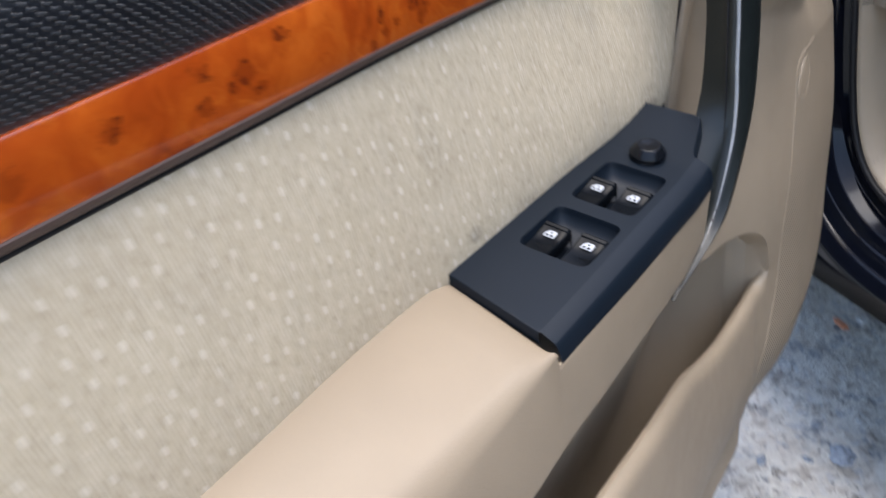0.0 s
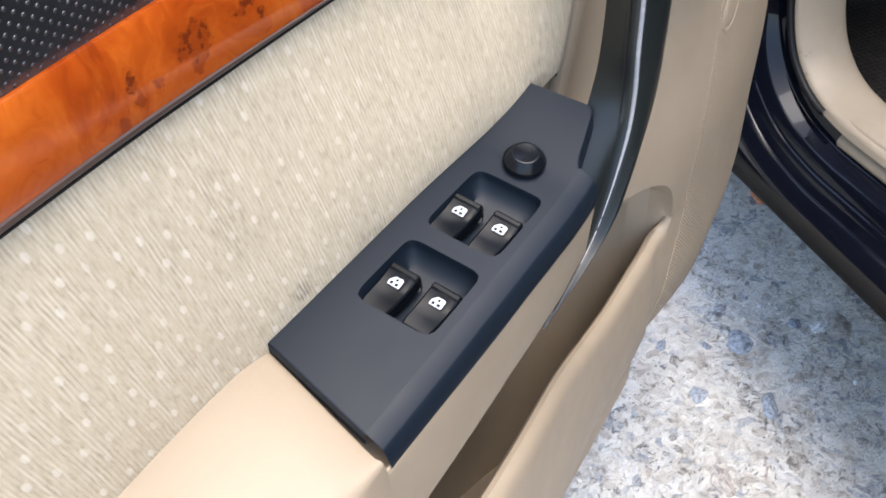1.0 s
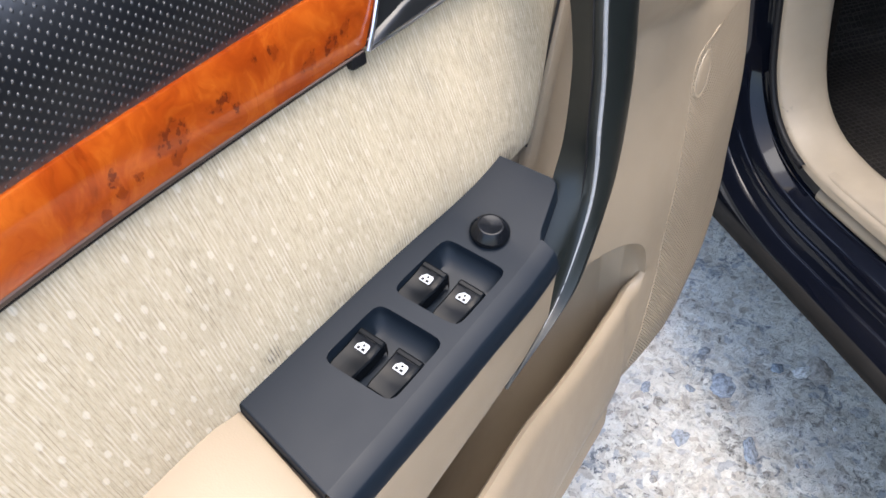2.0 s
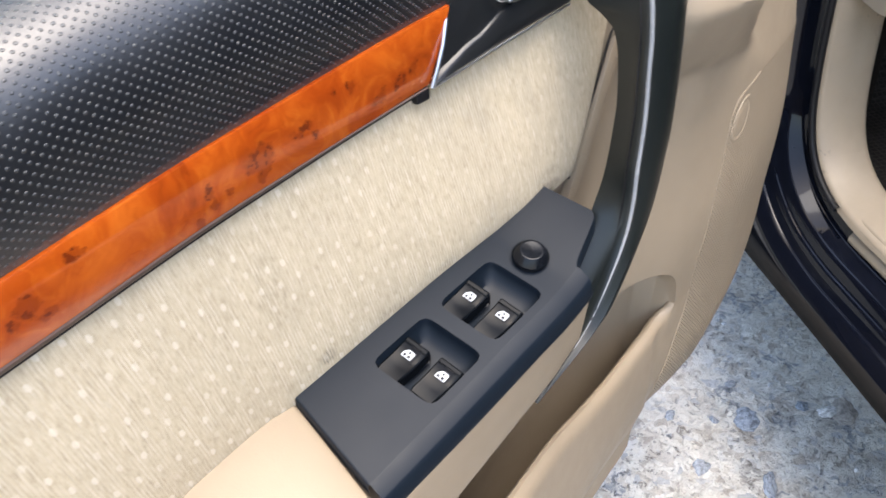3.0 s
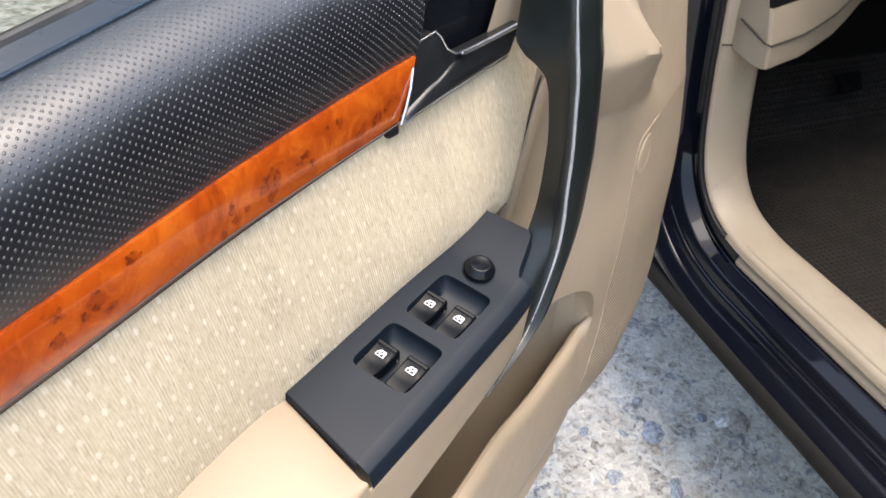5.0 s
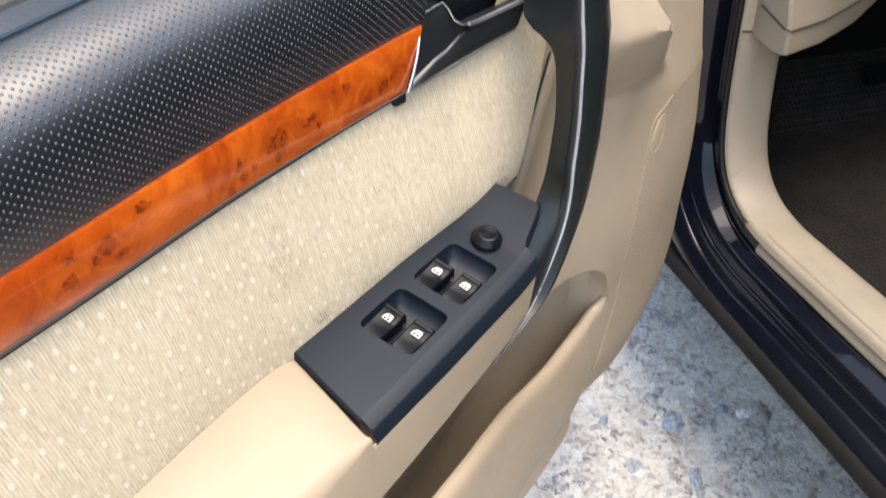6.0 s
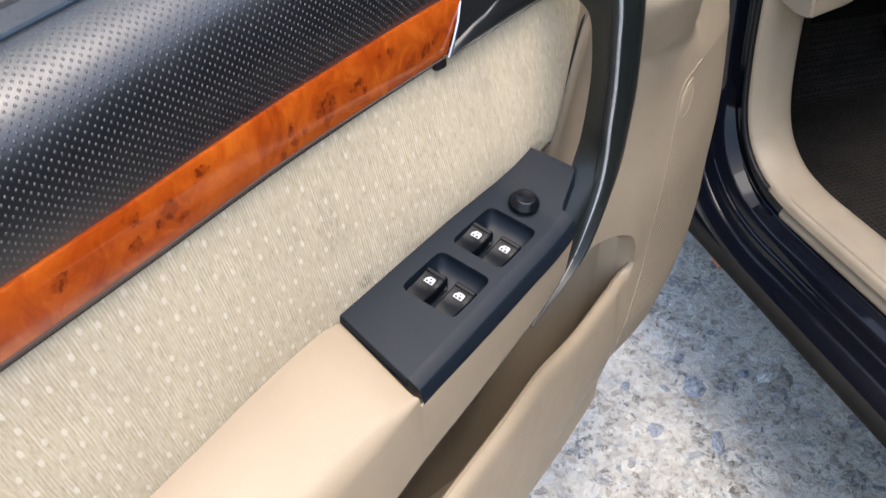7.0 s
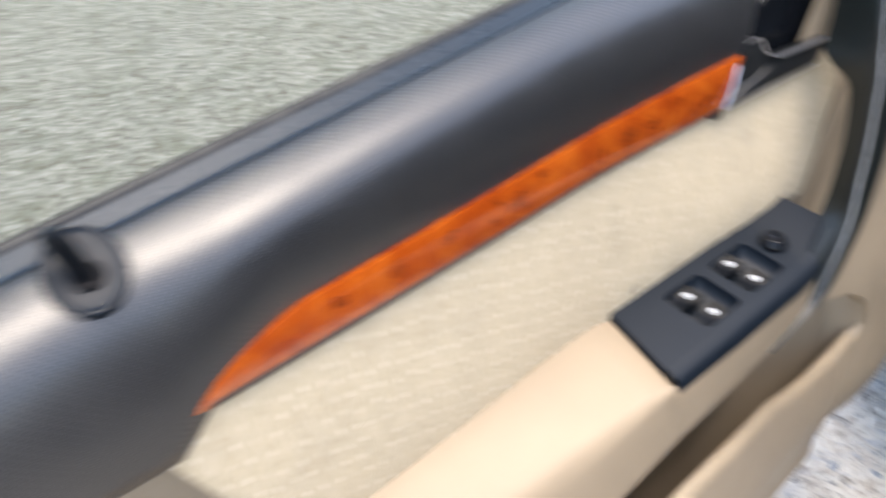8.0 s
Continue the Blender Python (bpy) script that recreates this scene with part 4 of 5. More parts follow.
def pull_handle():
    rows = []
    for z in spread(0.631, 0.940, 74):
        bx, by, rx, ry, ox, oy = h_at(z)
        w = min(1, (ox - rx) / 0.03)
        up = soft_step(z, 0.70, 0.76) * (1 - soft_step(z, 0.88, 0.93))
        rx -= 0.009 * up
        dx, dy = ox - rx, oy - ry
        ring_ = [(bx, by), (bx + (rx - bx) * 0.55 - 0.001 * w, by + (ry - by) * 0.55), (rx - 0.0012 * w, ry + 0.0060 * w), (rx - 0.0011 * w, ry + 0.0032 * w), (rx - 0.0003 * w, ry + 0.0010 * w), (rx + 0.0010 * w, ry - 0.0006 * w), (rx + 0.0030 * w, ry - 0.0018 * w)]
        ring_ += [(rx + dx * u, ry + dy * u - 0.0072 * w * math.sin(math.pi * (0.14 + 0.86 * u))) for u in (0.22, 0.4, 0.6, 0.8, 0.93)]
        ring_ += [(ox, oy), (ox - 0.001 * w, oy + 0.006 * w), (ox - 0.012 * w, oy + 0.016 * w), ((bx + ox - 0.012 * w) / 2, max(by, oy + 0.016 * w) + 0.002 * w)]
        rows.append([(x, y, z) for x, y in ring_])
    return loft(rows, True, True)


part("pull_handle", pull_handle(), HANDLE, door, "dark grey curved pull handle")


def handle_seam():
    pts = []
    for z in spread(0.70, 0.872, 30):
        bx, by, rx, ry, ox, oy = h_at(z)
        pts.append((rx - 0.009 * soft_step(z, 0.70, 0.76) - 0.0012, ry + 0.0068, z))
    return sweep(pts, ring(0.0007, 6))


# strip along the ridge: its highlight, put into shape and colour
def ridge_highlight():
    pts, size = [], []
    for z in spread(0.640, 0.905, 50):
        bx, by, rx, ry, ox, oy = h_at(z)
        up = soft_step(z, 0.70, 0.76) * (1 - soft_step(z, 0.88, 0.93))
        pts.append((rx - 0.009 * up + 0.0008, ry + 0.0006, z))
        size.append(0.25 + 0.75 * soft_step(z, 0.64, 0.74) * (1 - 0.6 * soft_step(z, 0.86, 0.905)))
    return sweep(pts, ring(0.0014, 12), scale=size)


part("ridge_highlight", ridge_highlight(), HIGHLIGHT_SILVER, door, "pale silver strip for the highlight on the handle ridge")
part("handle_seam", handle_seam(), SEAL, door, "fine moulding seam of the handle")


# latch surround and lever in front of the wood strip
def bezel():
    outer = rounded([(0.1225, 0.8365), (0.1430, 0.8805), (0.1500, 0.896), (0.170, 0.919), (0.272, 0.936), (0.272, 0.856), (0.240, 0.8465)], [0.002, 0.004, 0.018, 0.03, 0.01, 0.006, 0.004], 5, True)
    cx, cz = 0.205, 0.888
    rows = []
    for k, dy in ((1.0, 0.014), (1.0, 0.0045), (0.990, 0.0030), (0.975, 0.0034), (0.962, 0.006), (0.9, 0.016), (0.6, 0.026), (0.2, 0.028)):
        rows.append([(cx + (x - cx) * k, base_y(x) - 0.002 + dy, cz + (z - cz) * k) for x, z in outer])
    return loft(rows, True, True)


part("latch_surround", bezel(), GLOSS_BLACK, door, "glossy black inner latch surround")


# lower and upper edge of the lever, from its slanted rear end to the handle, and the share of its height taken by the lower bar
LEVER = [((0.1225, 0.8392), (0.1425, 0.8800), 0.05), ((0.1245, 0.8396), (0.1440, 0.8806), 0.06), ((0.133, 0.8400), (0.1560, 0.8822), 0.12), ((0.140, 0.8405), (0.1655, 0.8836), 0.17), ((0.144, 0.8407), (0.1672, 0.8828), 0.21), ((0.150, 0.8411), (0.1700, 0.8775), 0.28), ((0.156, 0.8415), (0.1728, 0.8710), 0.38), ((0.163, 0.8420), (0.1775, 0.8672), 0.53), ((0.169, 0.8424), (0.182, 0.8660), 0.67), ((0.175, 0.8428), (0.187, 0.8652), 0.80), ((0.184, 0.8433), (0.195, 0.8652), 0.93), ((0.200, 0.8443), (0.210, 0.8653), 0.97), ((0.225, 0.8455), (0.235, 0.8656), 0.97), ((0.240, 0.8462), (0.256, 0.8660), 0.97)]


def paddle(x):
    """How far the wide end of the lever leans back at its top."""
    return 0.0085 * (1 - soft_step(x, 0.158, 0.186))


def latch_lever():
    rows = []
    for (xl, zl), (xt, zt), bar in LEVER:
        row = []
        step_in = 0.0018 * min(1.0, (1 - bar) / 0.2)
        shape = [(0.0, 0.010), (0.04 * bar, 0.0006), (0.14 * bar, -0.0003), (0.5 * bar, 0.0004), (0.90 * bar, 0.0012), (bar, 0.0018)]
        shape += [(bar + (1 - bar) * u, 0.0018 + step_in * k) for u, k in ((0.03, 0.8), (0.08, 1.0), (0.25, 1.1), (0.45, 1.0), (0.65, 0.8), (0.82, 0.3), (0.93, -0.2), (0.985, -0.5))]
        shape += [(1.0, 0.0026), (1.0, 0.010)]
        for f, dy in shape:
            x, z = xl + (xt - xl) * f, zl + (zt - zl) * f
            row.append((x, base_y(x) - 0.0062 + dy + paddle(xt) * f ** 3.5, z))
        rows.append(row)
    return loft(rows, True, True)


part("latch_lever", latch_lever(), LATCH_BLACK, door, "satin black inner door latch lever")


def bright_edge(name, points, r, label):
    part(name, sweep([(x, base_y(x) - 0.0064 + dy, z) for x, z, dy in points], ring(r, 8)), CHROME, door, label)


bright_edge("chrome_edge", [(0.184, 0.8660, 0), (0.187, 0.8655, -0.0004), (0.200, 0.8655, -0.0006), (0.220, 0.8656, -0.0006), (0.240, 0.8659, -0.0006), (0.256, 0.8662, -0.0004)], 0.0017, "chrome edge of the latch lever")
bright_edge("worn_edge", [(0.1214, 0.8380, 0.0008), (0.1265, 0.8485, 0.0004), (0.1315, 0.8590, 0.0009), (0.1365, 0.8695, 0.0032), (0.1416, 0.8803, 0.0082)], 0.0012, "worn bright rear edge")
bright_edge("upper_worn_edge", [(0.1425, 0.8806, 0.0082), (0.154, 0.8822, 0.0080), (0.1655, 0.8840, 0.0070), (0.1690, 0.8800, 0.0056), (0.1728, 0.8714, 0.0034), (0.178, 0.8672, 0.0008), (0.184, 0.8660, 0.0)], 0.0007, "thin worn bright edge")
bright_edge("foot_edge", [(0.1216, 0.8383, 0.0006), (0.16, 0.8412, 0.0004), (0.19, 0.8432, 0.0004), (0.240, 0.8458, 0.0004)], 0.0008, "thin bright lower edge")
# broken rubber stop under the end of the wood
part("rubber_stop", block(bmesh.new(), (0.1120, base_y(0.11) - 0.0028, 0.8305), (0.1222, base_y(0.11) + 0.004, 0.8375), 0.0016), SEAL, door, "small black rubber stop")

# front seam of the cloth and the beige return beside it
part("seam_bead", sweep([(0.2485 + (z - 0.71) * 0.45, 0.0085, z) for z in spread(0.715, 0.845, 10)], ring(0.0010, 6)), RUBBER, door, "dark seam beside the cloth")


def seam_return():
    rows = []
    for z in spread(0.70, 0.86, 12):
        x = 0.250 + (z - 0.71) * 0.45
        rows.append([(x, 0.012, z), (x + 0.002, 0.006, z), (x + 0.006, 0.004, z), (x + 0.013, 0.005, z), (x + 0.018, 0.010, z)])
    return loft(rows)


part("cloth_frame", seam_return(), BEIGE, door, "rounded beige frame beside the cloth")

# ribbed zone at the front of the card
crease = curve_at([(0.36, 0.385), (0.403, 0.395), (0.437, 0.408), (0.49, 0.426), (0.542, 0.431), (0.569, 0.4355), (0.615, 0.442), (0.65, 0.4505), (0.679, 0.4570), (0.692, 0.4645), (0.699, 0.480), (0.7015, 0.510)])


def ribbed_zone():
    rows = []
    for z in spread(0.375, 0.69, 40) + [0.693, 0.696, 0.699, 0.7015]:
        x0 = crease(z)
        row = []
        for f in [0, 0.004, 0.012] + spread(0.03, 1, 18):
            x = x0 + (0.657 - x0) * f
            lift = 0.0 if f == 0 else (0.0010 if f == 0.004 else 0.0012)
            row.append((x, card_face(x, z) + 0.0006 - lift, z))
        rows.append(row)
    return loft(rows)


part("ribbed_zone", ribbed_zone(), RIBBED, door, "finely ribbed beige plastic zone")


def crease_bead():
    return sweep([(crease(z) - 0.0004, card_face(crease(z), z) - 0.0003, z) for z in spread(0.37, 0.69, 60) + [0.694, 0.698, 0.7005, 0.7015]], ring(0.0005, 6))


part("crease_bead", crease_bead(), BEIGE, door, "fine raised bead beside the ribbed zone")


def oval_cap():
    rows = []
    c, ax, az = Vector((0.4745, 0, 0.673)), 0.0150, 0.0190
    tilt = 0.40
    for k, dy in ((1.0, 0.0024), (1.0, 0.0015), (0.96, 0.0008), (0.88, 0.0007), (0.82, 0.0013), (0.78, 0.0014), (0.73, 0.0010), (0.5, 0.0007), (0.1, 0.0009)):
        row = []
        for i in range(24):
            a = 2 * math.pi * i / 24
            u, w = ax * k * math.cos(a), az * k * math.sin(a)
            px, pz = c.x + u + w * tilt, c.z + w
            row.append((px, card_face(px, pz) - 0.0020 + dy, pz))
        rows.append(row)
    return loft(rows, True, True)


part("screw_cover", oval_cap(), BEIGE, door, "oval beige screw cover")

# lock pin in its cup on the upper panel
pin = Vector((-0.360, -0.017, 0.899))
face = Vector((-0.08, -0.56, 0.82)).normalized()
across = Vector((1, -0.1, 0.03)).normalized()
part("lock_cup", lathe([(0.0190, -0.004), (0.0190, 0.0002), (0.0184, 0.0010), (0.0176, 0.0010), (0.0168, 0.0002), (0.0150, -0.0004), (0.008, 0.0004)], 36, face, across, pin + face * 0.0012 + face.cross(across) * 0.004, 1.25), CHARCOAL, door, "dark recessed cup of the lock pin")
part("lock_collar", lathe([(0.0078, 0.0), (0.0078, 0.0016), (0.0072, 0.0022), (0.0058, 0.0018)], 24, face, across, pin + face * 0.001), MATT_BLACK, door, "dark collar of the lock pin")
part("lock_pin", sweep([tuple(pin + Vector((-0.0035, 0, 0.010)) * k) for k in (-0.4, 0.3, 1.0, 1.8, 2.5, 2.8)], ring(0.0056, 14), up=(0, 1, 0), scale=[0.8, 0.85, 0.95, 1.0, 1.0, 0.6]), SWITCH_BLACK, door, "black lock pin")

# hinges that carry the door on the pillar
for z in (0.47, 0.78):
    part("hinge", block(bmesh.new(), (0.74, 0.150, z - 0.03), (0.90, 0.172, z + 0.03), 0.004), PAINT, door, "black steel door hinge")

# ---- the car beside the door ----
def along(profile, a0, a1, n=30):
    return loft([[car_at(a, b, z) for b, z in profile] for a in spread(a0, a1, n)])


# door opening, from the pillar down into the sill: (a, z) of the trim's outer edge
OPENING = [(-0.128, 0.98), (-0.128, 0.80), (-0.127, 0.66), (-0.126, 0.60), (-0.123, 0.545), (-0.116, 0.49), (-0.101, 0.450), (-0.078, 0.424), (-0.045, 0.406), (0.007, 0.396), (0.10, 0.396), (0.35, 0.396), (0.8, 0.396), (1.3, 0.396)]
OPEN_LINE = []
for p, q in zip(rounded(OPENING, 0.03, 3), rounded(OPENING, 0.03, 3)[1:]):
    p, q = Vector(p), Vector(q)
    cuts = max(1, int((q - p).length / 0.010)) if q.x < 0.1 else 4
    OPEN_LINE += [p.lerp(q, i / cuts) for i in range(cuts)]
OPEN_LINE.append(Vector(OPENING[-1]))
TURN_END = max(i for i, p in enumerate(OPEN_LINE) if p.x < 0.012)


def opening_skin(profile, start=0, stop=None):
    """Carries (inwards b, offset into the opening) round the door opening."""
    rows = []
    pts = OPEN_LINE[start:stop]
    for i, p in enumerate(pts):
        d = (pts[min(i + 1, len(pts) - 1)] - pts[max(i - 1, 0)]).normalized()
        nrm = Vector((-d.y, d.x))
        rows.append([car_at(p.x + nrm.x * o, b, p.y + nrm.y * o) for b, o in profile])
    return loft(rows)


part("sill_trim", opening_skin(rounded([(-0.004, -0.010), (-0.001, 0.0), (0.020, 0.006), (0.050, 0.008), (0.066, 0.004), (0.074, -0.02), (0.076, -0.12)], 0.008, 4)), BEIGE_SILL, car, "scuffed beige plastic sill and kick trim")
part("scuff_edge", along(rounded([(0.016, 0.4030), (0.0045, 0.3995), (0.0045, 0.3840), (0.0010, 0.3805), (-0.0025, 0.3765), (-0.0040, 0.3705), (-0.0025, 0.3660), (0.006, 0.3640)], [0, 0.004, 0.002, 0.002, 0.003, 0.003, 0.002, 0], 3), 0.003, 1.3), BEIGE_SILL, car, "worn beige scuff plate edge")
part("weatherstrip", opening_skin([(-0.006 + 0.005 * math.cos(k * math.pi / 5), -0.006 + 0.004 * math.sin(k * math.pi / 5)) for k in range(11)], 0, TURN_END - 1), SEAL, car, "black rubber weatherstrip")
part("rocker_cover", along(rounded([(-0.052, 0.301), (-0.0630, 0.299), (-0.0690, 0.288), (-0.067, 0.275), (-0.050, 0.262), (-0.02, 0.25), (0.05, 0.245)], 0.005, 3), -0.30, 1.3, 30), DUSTY_BLACK, car, "dusty dark grey plastic rocker cover")


def door_frame():
    """Painted flange round the door opening, from the hinge pillar down into the stepped sill."""
    bends = [0, 0.005, 0.002, 0.003, 0.004, 0.001, 0.001, 0.0020, 0.002, 0.001, 0.001, 0.0025, 0.003, 0.004, 0.01, 0]
    sill = rounded([(0.008, -0.004), (0.005, -0.014), (0.001, -0.030), (-0.001, -0.0345), (-0.025, -0.0430), (-0.0300, -0.0575), (-0.0310, -0.0595), (-0.0345, -0.0612), (-0.0375, -0.0690), (-0.0425, -0.0785), (-0.0450, -0.0790), (-0.0490, -0.0815), (-0.0560, -0.0905), (-0.0610, -0.0985), (-0.056, -0.13), (-0.056, -0.24)], bends, 4)
    post = rounded([(0.008, -0.004), (0.004, -0.014), (0.001, -0.026), (0.000, -0.036), (-0.012, -0.047), (-0.024, -0.054), (-0.036, -0.061), (-0.0385, -0.0660), (-0.0405, -0.0700), (-0.0440, -0.0710), (-0.0480, -0.0750), (-0.0525, -0.0790), (-0.0555, -0.0870), (-0.0600, -0.0940), (-0.056, -0.13), (-0.056, -0.24)], bends, 4)
    rows = []
    for i, p in enumerate(OPEN_LINE):
        d = (OPEN_LINE[min(i + 1, len(OPEN_LINE) - 1)] - OPEN_LINE[max(i - 1, 0)]).normalized()
        nrm = Vector((-d.y, d.x))
        k = soft_step(p.y, 0.415, 0.52)
        rows.append([])
        for (b0, o0), (b1, o1) in zip(sill, post):
            b, o = b0 + (b1 - b0) * k, o0 + (o1 - o0) * k
            rows[-1].append(car_at(p.x + nrm.x * o, b, max(0.268, p.y + nrm.y * o)))
    return loft(rows)


part("door_frame", door_frame(), PAINT, car, "glossy black painted pillar and stepped sill")
part("fender", loft([[car_at(a, -0.062 + 0.02 * max(0, (-a - 0.2)), z) for z in (0.24, 0.5, 0.75, 0.93)] + [car_at(a, 0.0, 1.0), car_at(a, 0.3, 1.03)] for a in spread(-0.26, -0.58, 8)]), PAINT, car, "glossy black front fender")

# footwell
part("carpet_floor", loft([[car_at(a, b, z) for b, z in ((0.074, 0.37), (0.082, 0.300), (0.105, 0.284), (0.4, 0.284), (0.84, 0.284), (0.90, 0.34), (0.94, 0.42))] for a in spread(-0.62, 1.85, 30)]), CARPET, car, "dark brown carpet")
mat_at = car_at(0.15, 0.37, 0.285)
floor_mat = new("floor_mat", to_mesh("floor_mat", thicken(loft([[tuple(Vector(car_at(a, b, 0.2885 + 0.78 * max(0.0, -0.43 - a) + 0.0006 * noise.noise(Vector((a * 14, b * 14, 1))))) - Vector(mat_at)) for b in spread(0.112, 0.82, 30)] for a in spread(-0.56, 0.75, 44)]), 0.005), MATTING))
floor_mat.location = mat_at
tagged(floor_mat, "dark brown rubber floor mat with a honeycomb tread", "floor mat")
part("firewall", loft([[car_at(a, b, z) for a, z in ((-0.42, 0.28), (-0.60, 0.42), (-0.64, 0.95))] for b in spread(0.07, 1.4, 10)]), CARPET, car, "dark carpeted firewall")
part("kick_panel", loft([[car_at(a, b, z) for b, z in ((0.078, 0.28), (0.074, 0.45), (0.072, 0.95))] for a in spread(-0.64, -0.118, 8)]), CARPET, car, "dark footwell side wall")
dash_prof = rounded([(-0.42, 0.70), (-0.30, 0.668), (-0.070, 0.640), (-0.047, 0.642), (-0.049, 0.674), (-0.057, 0.710), (-0.085, 0.80), (-0.16, 0.93), (-0.40, 0.97)], [0, 0.01, 0.006, 0.003, 0.004, 0.01, 0.02, 0.02, 0], 3)
dash_line = ((0.012, -0.006), (0.017, 0.0), (0.05, -0.012), (0.086, -0.025), (0.13, -0.050), (0.182, -0.081), (0.25, -0.132), (0.326, -0.192), (0.45, -0.25), (0.9, -0.28), (1.40, -0.25))
dash_cut = max(i for i, p in enumerate(dash_prof) if p[1] < 0.72)
dash = part("dashboard", loft([[car_at(a + k, b, z) for a, z in dash_prof[:dash_cut + 1]] for b, k in dash_line]), BEIGE, car, "beige lower dashboard")
# unseen upper part, made black so that the sill reflects a dark cabin
part("dash_top", loft([[car_at(a + k, b, z) for a, z in dash_prof[dash_cut:]] for b, k in dash_line]), MATT_BLACK, dash, "unseen upper dashboard, matt black to darken sill reflections")
part("dash_end", loft([[car_at(a - 0.002, 0.012, z) for a, z in dash_prof], [car_at(a * 0.6 - 0.1, 0.013, 0.8 + (z - 0.8) * 0.3) for a, z in dash_prof]]), BEIGE, dash)
part("dash_seam", sweep([car_at(-0.112, 0.0112, 0.690), car_at(-0.0560, 0.0112, 0.676), car_at(-0.0480, 0.0160, 0.674)] + [car_at(-0.0472 + k, b, 0.674) for b, k in ((0.05, -0.012), (0.086, -0.025), (0.13, -0.050), (0.182, -0.081), (0.25, -0.132), (0.326, -0.192))], ring(0.0014, 6)), SEAM, dash, "dark panel gap")
part("trim_joint", sweep([car_at(-0.127 + o + 0.0004, b, 0.650) for b, o in ((-0.001, 0.0), (0.010, 0.004), (0.020, 0.006), (0.035, 0.0075), (0.050, 0.008), (0.062, 0.006))], ring(0.0013, 6)), SEAM, car, "dark joint at the top of the kick trim")
PEDAL_AT = Matrix.Translation(car_at(-0.446, 0.55, 0.392)) @ Matrix.Rotation(TURN + math.pi / 2, 4, "Z") @ Matrix.Rotation(radians(-40), 4, "X")
pedal = part("pedal", block(bmesh.new(), (-0.026, -0.008, -0.020), (0.026, 0.008, 0.020), 0.004, PEDAL_AT), MATT_BLACK, car, "black ribbed rubber pedal")
for k in range(4):
    part("rib", block(bmesh.new(), (-0.020 + 0.011 * k, -0.0105, -0.016), (-0.015 + 0.011 * k, -0.0075, 0.016), 0.0008, PEDAL_AT), MATT_BLACK, pedal)


# pillar, windscreen, roof and sides that close the cabin; unseen, added to block light
def frame_post(points, r):
    return sweep(rounded([car_at(*p) for p in points], 0.08, 4), ring(r, 10, r * 0.7))


part("windscreen_pillar", frame_post([(-0.42, 0.05, 0.93), (-0.10, 0.14, 1.10), (0.36, 0.27, 1.34), (0.7, 0.30, 1.38), (1.9, 0.30, 1.36)], 0.045), PAINT, car, "unseen glossy black windscreen pillar and roof rail")
part("windscreen", loft([[car_at(a, b, z) for a, z in ((-0.52, 0.96), (-0.15, 1.14), (0.28, 1.40))] for b in spread(0.16, 1.28, 8)]), GLASS, car, "unseen green-tinted windscreen")
# unseen dark wall up to the roof, added to darken cabin and reflections
part("unseen_far_wall", loft([[car_at(a, b, z) for b, z in ((1.36, 0.2), (1.40, 0.5), (1.40, 0.95), (1.18, 1.40))] for a in spread(-0.64, 1.85, 4)]), CARPET, car)
part("roof", thicken(loft([[car_at(a, b, z) for b, z in ((0.29, 1.36), (0.37, 1.41), (0.7, 1.44), (1.08, 1.41), (1.18, 1.36))] for a in spread(0.25, 1.9, 6)]), 0.03), PAINT, car, "unseen black roof")
part("door_post", loft([[car_at(a, -0.03 + 0.31 * max(0, z - 0.95) / 0.42, z) for z in (0.25, 0.6, 0.95, 1.38)] for a in (1.00, 1.02, 1.14, 1.18)]), PAINT, car, "unseen glossy black centre door post")
part("rear_door_panel", loft([[car_at(a, b, z) for b, z in ((-0.05, 0.24), (-0.07, 0.5), (-0.06, 0.75), (-0.03, 0.96), (0.28, 1.37))] for a in spread(1.1, 1.9, 6)]), PAINT, car, "unseen glossy black closed rear side")
def front_body():
    """Plain bonnet and front end ahead of the windscreen."""
    rows = []
    for a, drop, tuck in ((-0.50, 0.0, 0.0), (-0.62, 0.0, 0.0), (-0.95, 0.05, 0.01), (-1.25, 0.12, 0.04), (-1.42, 0.20, 0.08), (-1.50, 0.34, 0.14)):
        rows.append([car_at(a, b, z) for b, z in ((-0.055 + tuck, 0.62 - drop * 0.3), (-0.050 + tuck, 0.86 - drop), (0.02 + tuck, 0.95 - drop), (0.35, 0.985 - drop), (0.70, 0.995 - drop), (1.05, 0.985 - drop), (1.38 - tuck, 0.95 - drop), (1.45 - tuck, 0.86 - drop), (1.455 - tuck, 0.62 - drop * 0.3))])
    rows.append([car_at(-1.50, -0.055 + 0.14 + 1.23 * i / 8, 0.45) for i in range(9)])
    return loft(rows)


part("bonnet", front_body(), PAINT, car, "glossy black bonnet")
part("unseen_rear_wall", loft([[car_at(1.85, b, z) for z in (0.2, 0.6, 1.38)] for b in spread(0.08, 1.38, 4)]), CARPET, car)


def wheel(a, b):
    hub = under(new("wheel"), car, car_at(a, b, 0.30))
    hub["label"] = "black tyre on a grey steel wheel"
    for name, prof, mat in (("tyre", [(0.20, -0.09), (0.27, -0.10), (0.298, -0.07), (0.30, 0.0), (0.298, 0.07), (0.27, 0.10), (0.20, 0.09)], RUBBER), ("rim", [(0.205, -0.09), (0.19, -0.08), (0.15, -0.05), (0.05, -0.055), (0.002, -0.06)], GREY_EDGE)):
        part(name, lathe(prof, 40, B, A, car_at(a, b, 0.30)), mat, hub)


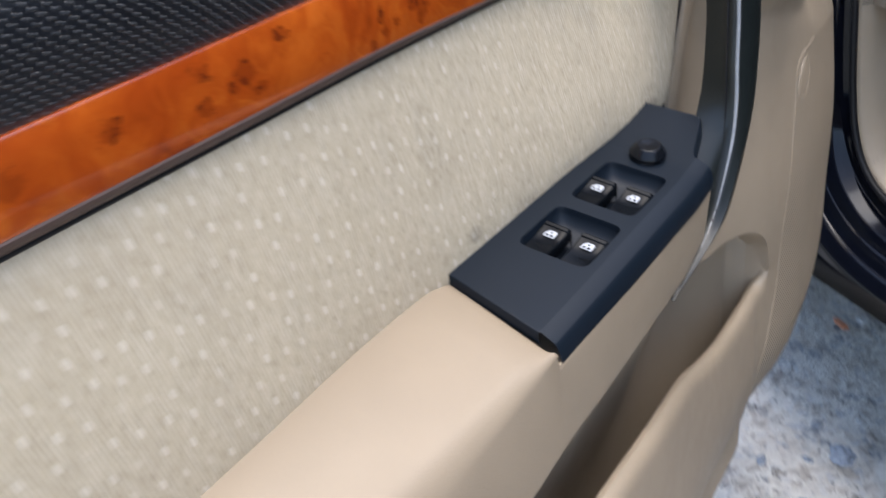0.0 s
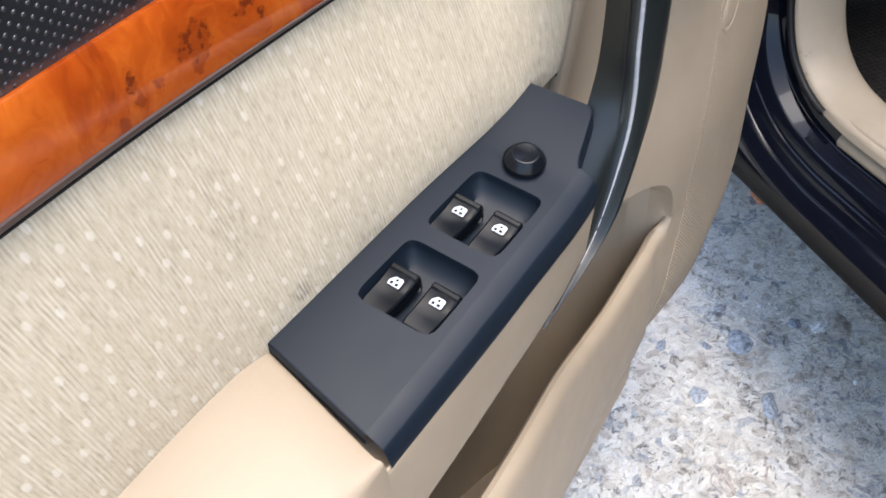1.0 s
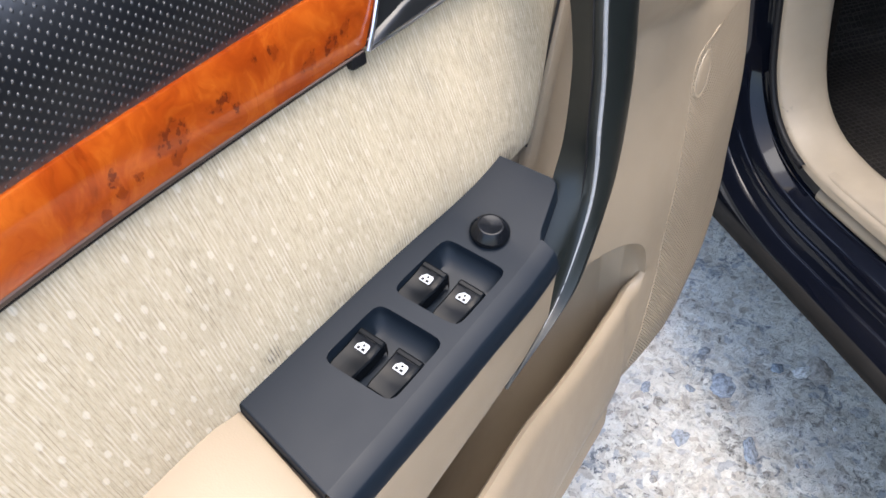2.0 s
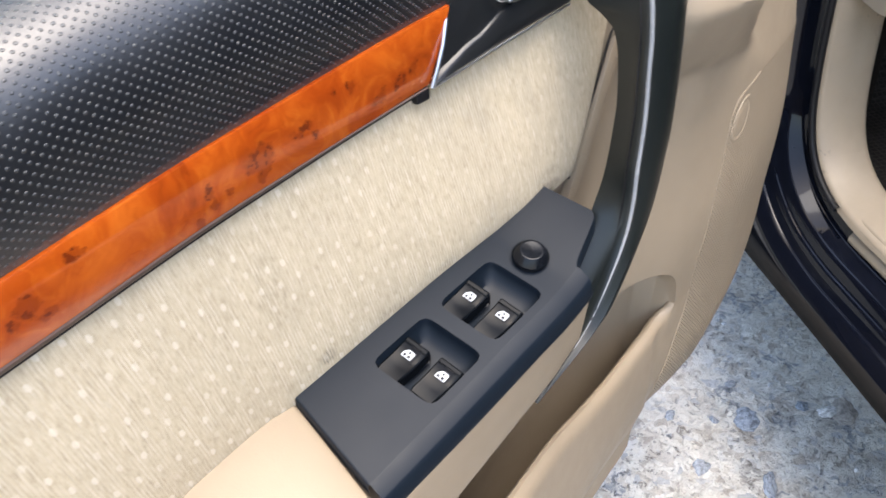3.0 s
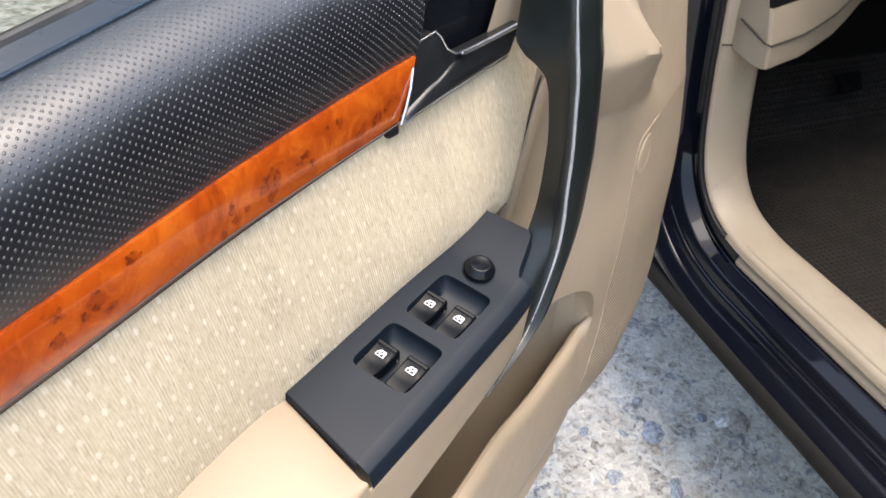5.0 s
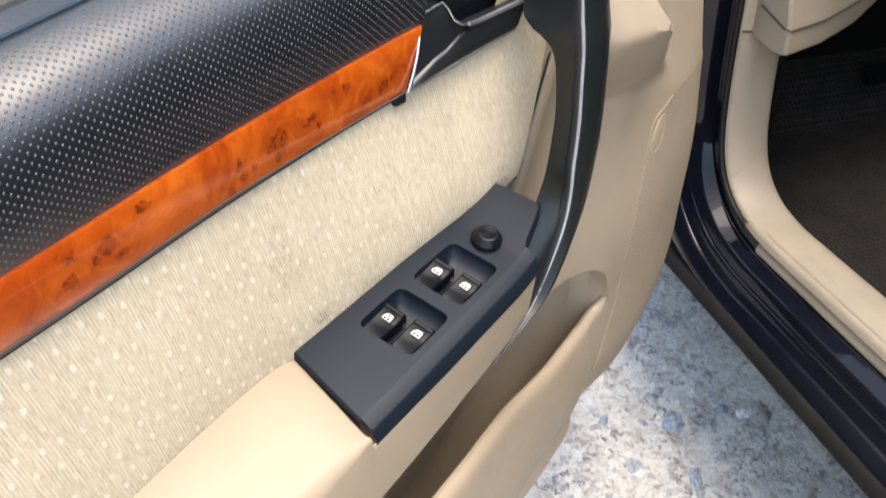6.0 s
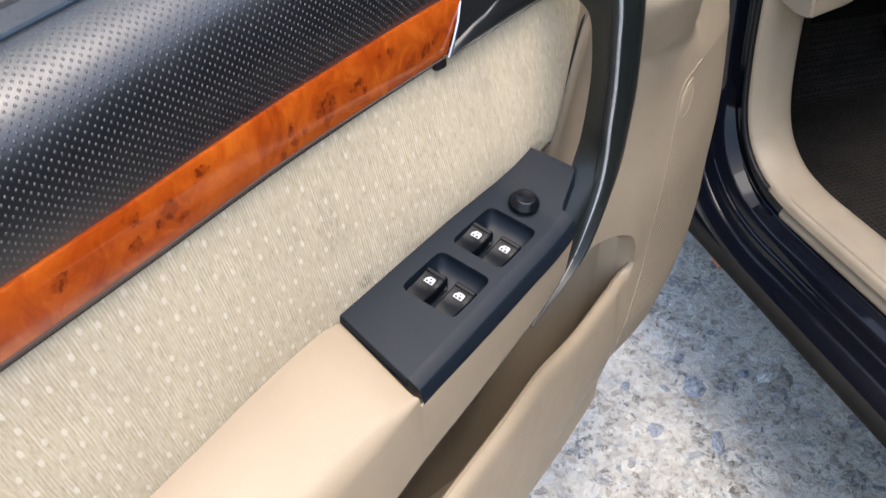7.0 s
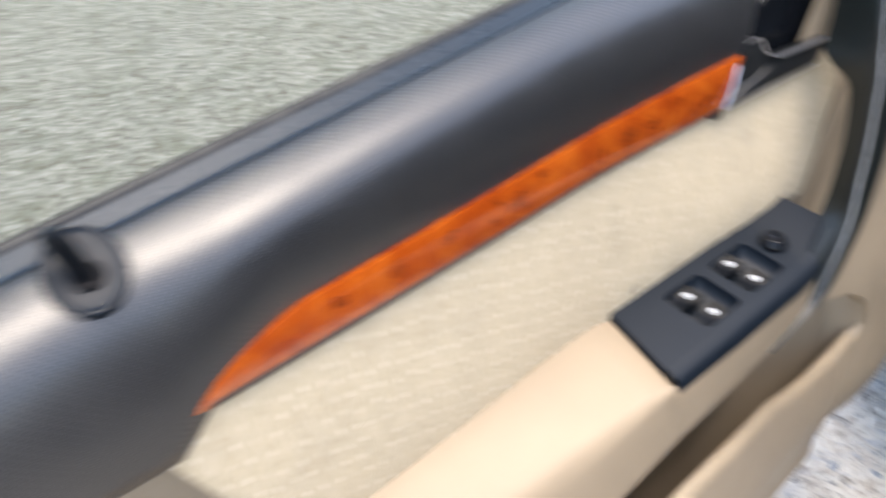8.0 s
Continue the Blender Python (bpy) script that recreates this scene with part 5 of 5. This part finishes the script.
for a in (-0.85, 1.75):
    for b in (0.09, 1.32):
        wheel(a, b)


# ---- worn stones set in the ground ----
def stone_mesh(name, mat, seed):
    rnd = random.Random(seed)
    bm = bmesh.new()
    bmesh.ops.create_icosphere(bm, subdivisions=3, radius=1)
    off = Vector((rnd.random() * 9, rnd.random() * 9, rnd.random() * 9))
    for v in bm.verts:
        k = 1 + 0.28 * noise.noise(v.co * 1.4 + off) + 0.16 * noise.noise(v.co * 4 + off)
        v.co = Vector((v.co.x * k, v.co.y * k, v.co.z * (1 + 0.25 * noise.noise(v.co * 5 + off))))
    return to_mesh(name, bm, mat, True)


STONES = [stone_mesh("stone", m, i) for i, m in enumerate((BLUE_STONE, PALE_STONE, BROWN_STONE, PALE_STONE, BLUE_STONE, BROWN_STONE))]
KNOWN = [(0.773, 0.024, 0.025, 0.022, 0), (0.700, 0.118, 0.014, 0.009, 4), (0.885, -0.080, 0.028, 0.020, 2), (0.868, -0.064, 0.012, 0.020, 1), (0.735, 0.062, 0.010, 0.008, 4), (0.640, 0.030, 0.016, 0.020, 4), (0.852, -0.028, 0.010, 0.012, 4), (0.679, -0.061, 0.010, 0.026, 4), (0.527, -0.060, 0.014, 0.026, 2), (0.822, 0.080, 0.011, 0.008, 4)]
rnd = random.Random(11)
spots = [(x, y, a, b, k, 0.3 * i) for i, (x, y, a, b, k) in enumerate(KNOWN)]
while len(spots) < 70:
    x, y = rnd.uniform(0.1, 1.25), rnd.uniform(-0.45, 0.6)
    if all((x - p[0]) ** 2 + (y - p[1]) ** 2 > 0.0016 for p in spots):
        r = 0.004 + 0.009 * rnd.random() ** 2
        spots.append((x, y, r, r * rnd.uniform(0.6, 1.1), rnd.choice((1, 2, 3, 5, 5, 4)), rnd.uniform(0, 6.28)))
for x, y, a, b, k, turn in spots:
    ob = under(new("stone", STONES[k]), ground)
    ob.matrix_basis = Matrix.LocRotScale((x, y, -0.0030), Euler((0, 0, turn)), (a, b, 0.0062))


# ---- a broken chip of fired clay lying by the sill ----
def clay_chip():
    bm = bmesh.new()
    rim_ = rounded([(-0.021, -0.005), (-0.006, -0.0065), (0.019, -0.006), (0.021, 0.002), (0.008, 0.0062), (-0.018, 0.0055)], [0.002] * 6, 3, True)
    loops = []
    for k, z in ((0.9, 0.0), (1.0, 0.0012), (1.0, 0.0045), (0.9, 0.0060), (0.45, 0.0064)):
        loops.append([bm.verts.new((x * k, y * k, z + 0.0008 * noise.noise(Vector((x * 160, y * 160, z * 50))) * (z > 0.002))) for x, y in rim_])
    for a, b in zip(loops, loops[1:]):
        for i in range(len(a)):
            j = (i + 1) % len(a)
            bm.faces.new((a[i], a[j], b[j], b[i]))
    bm.faces.new(loops[-1])
    bm.faces.new(loops[0][::-1])
    return to_mesh("terracotta_chip", bm, TERRACOTTA, True)


chip = new("terracotta_chip", clay_chip())
chip.matrix_world = pose(1.122, 0.147, -0.002, 0, 0, 51)
tagged(chip, "small orange terracotta chip on the concrete ground", "litter")
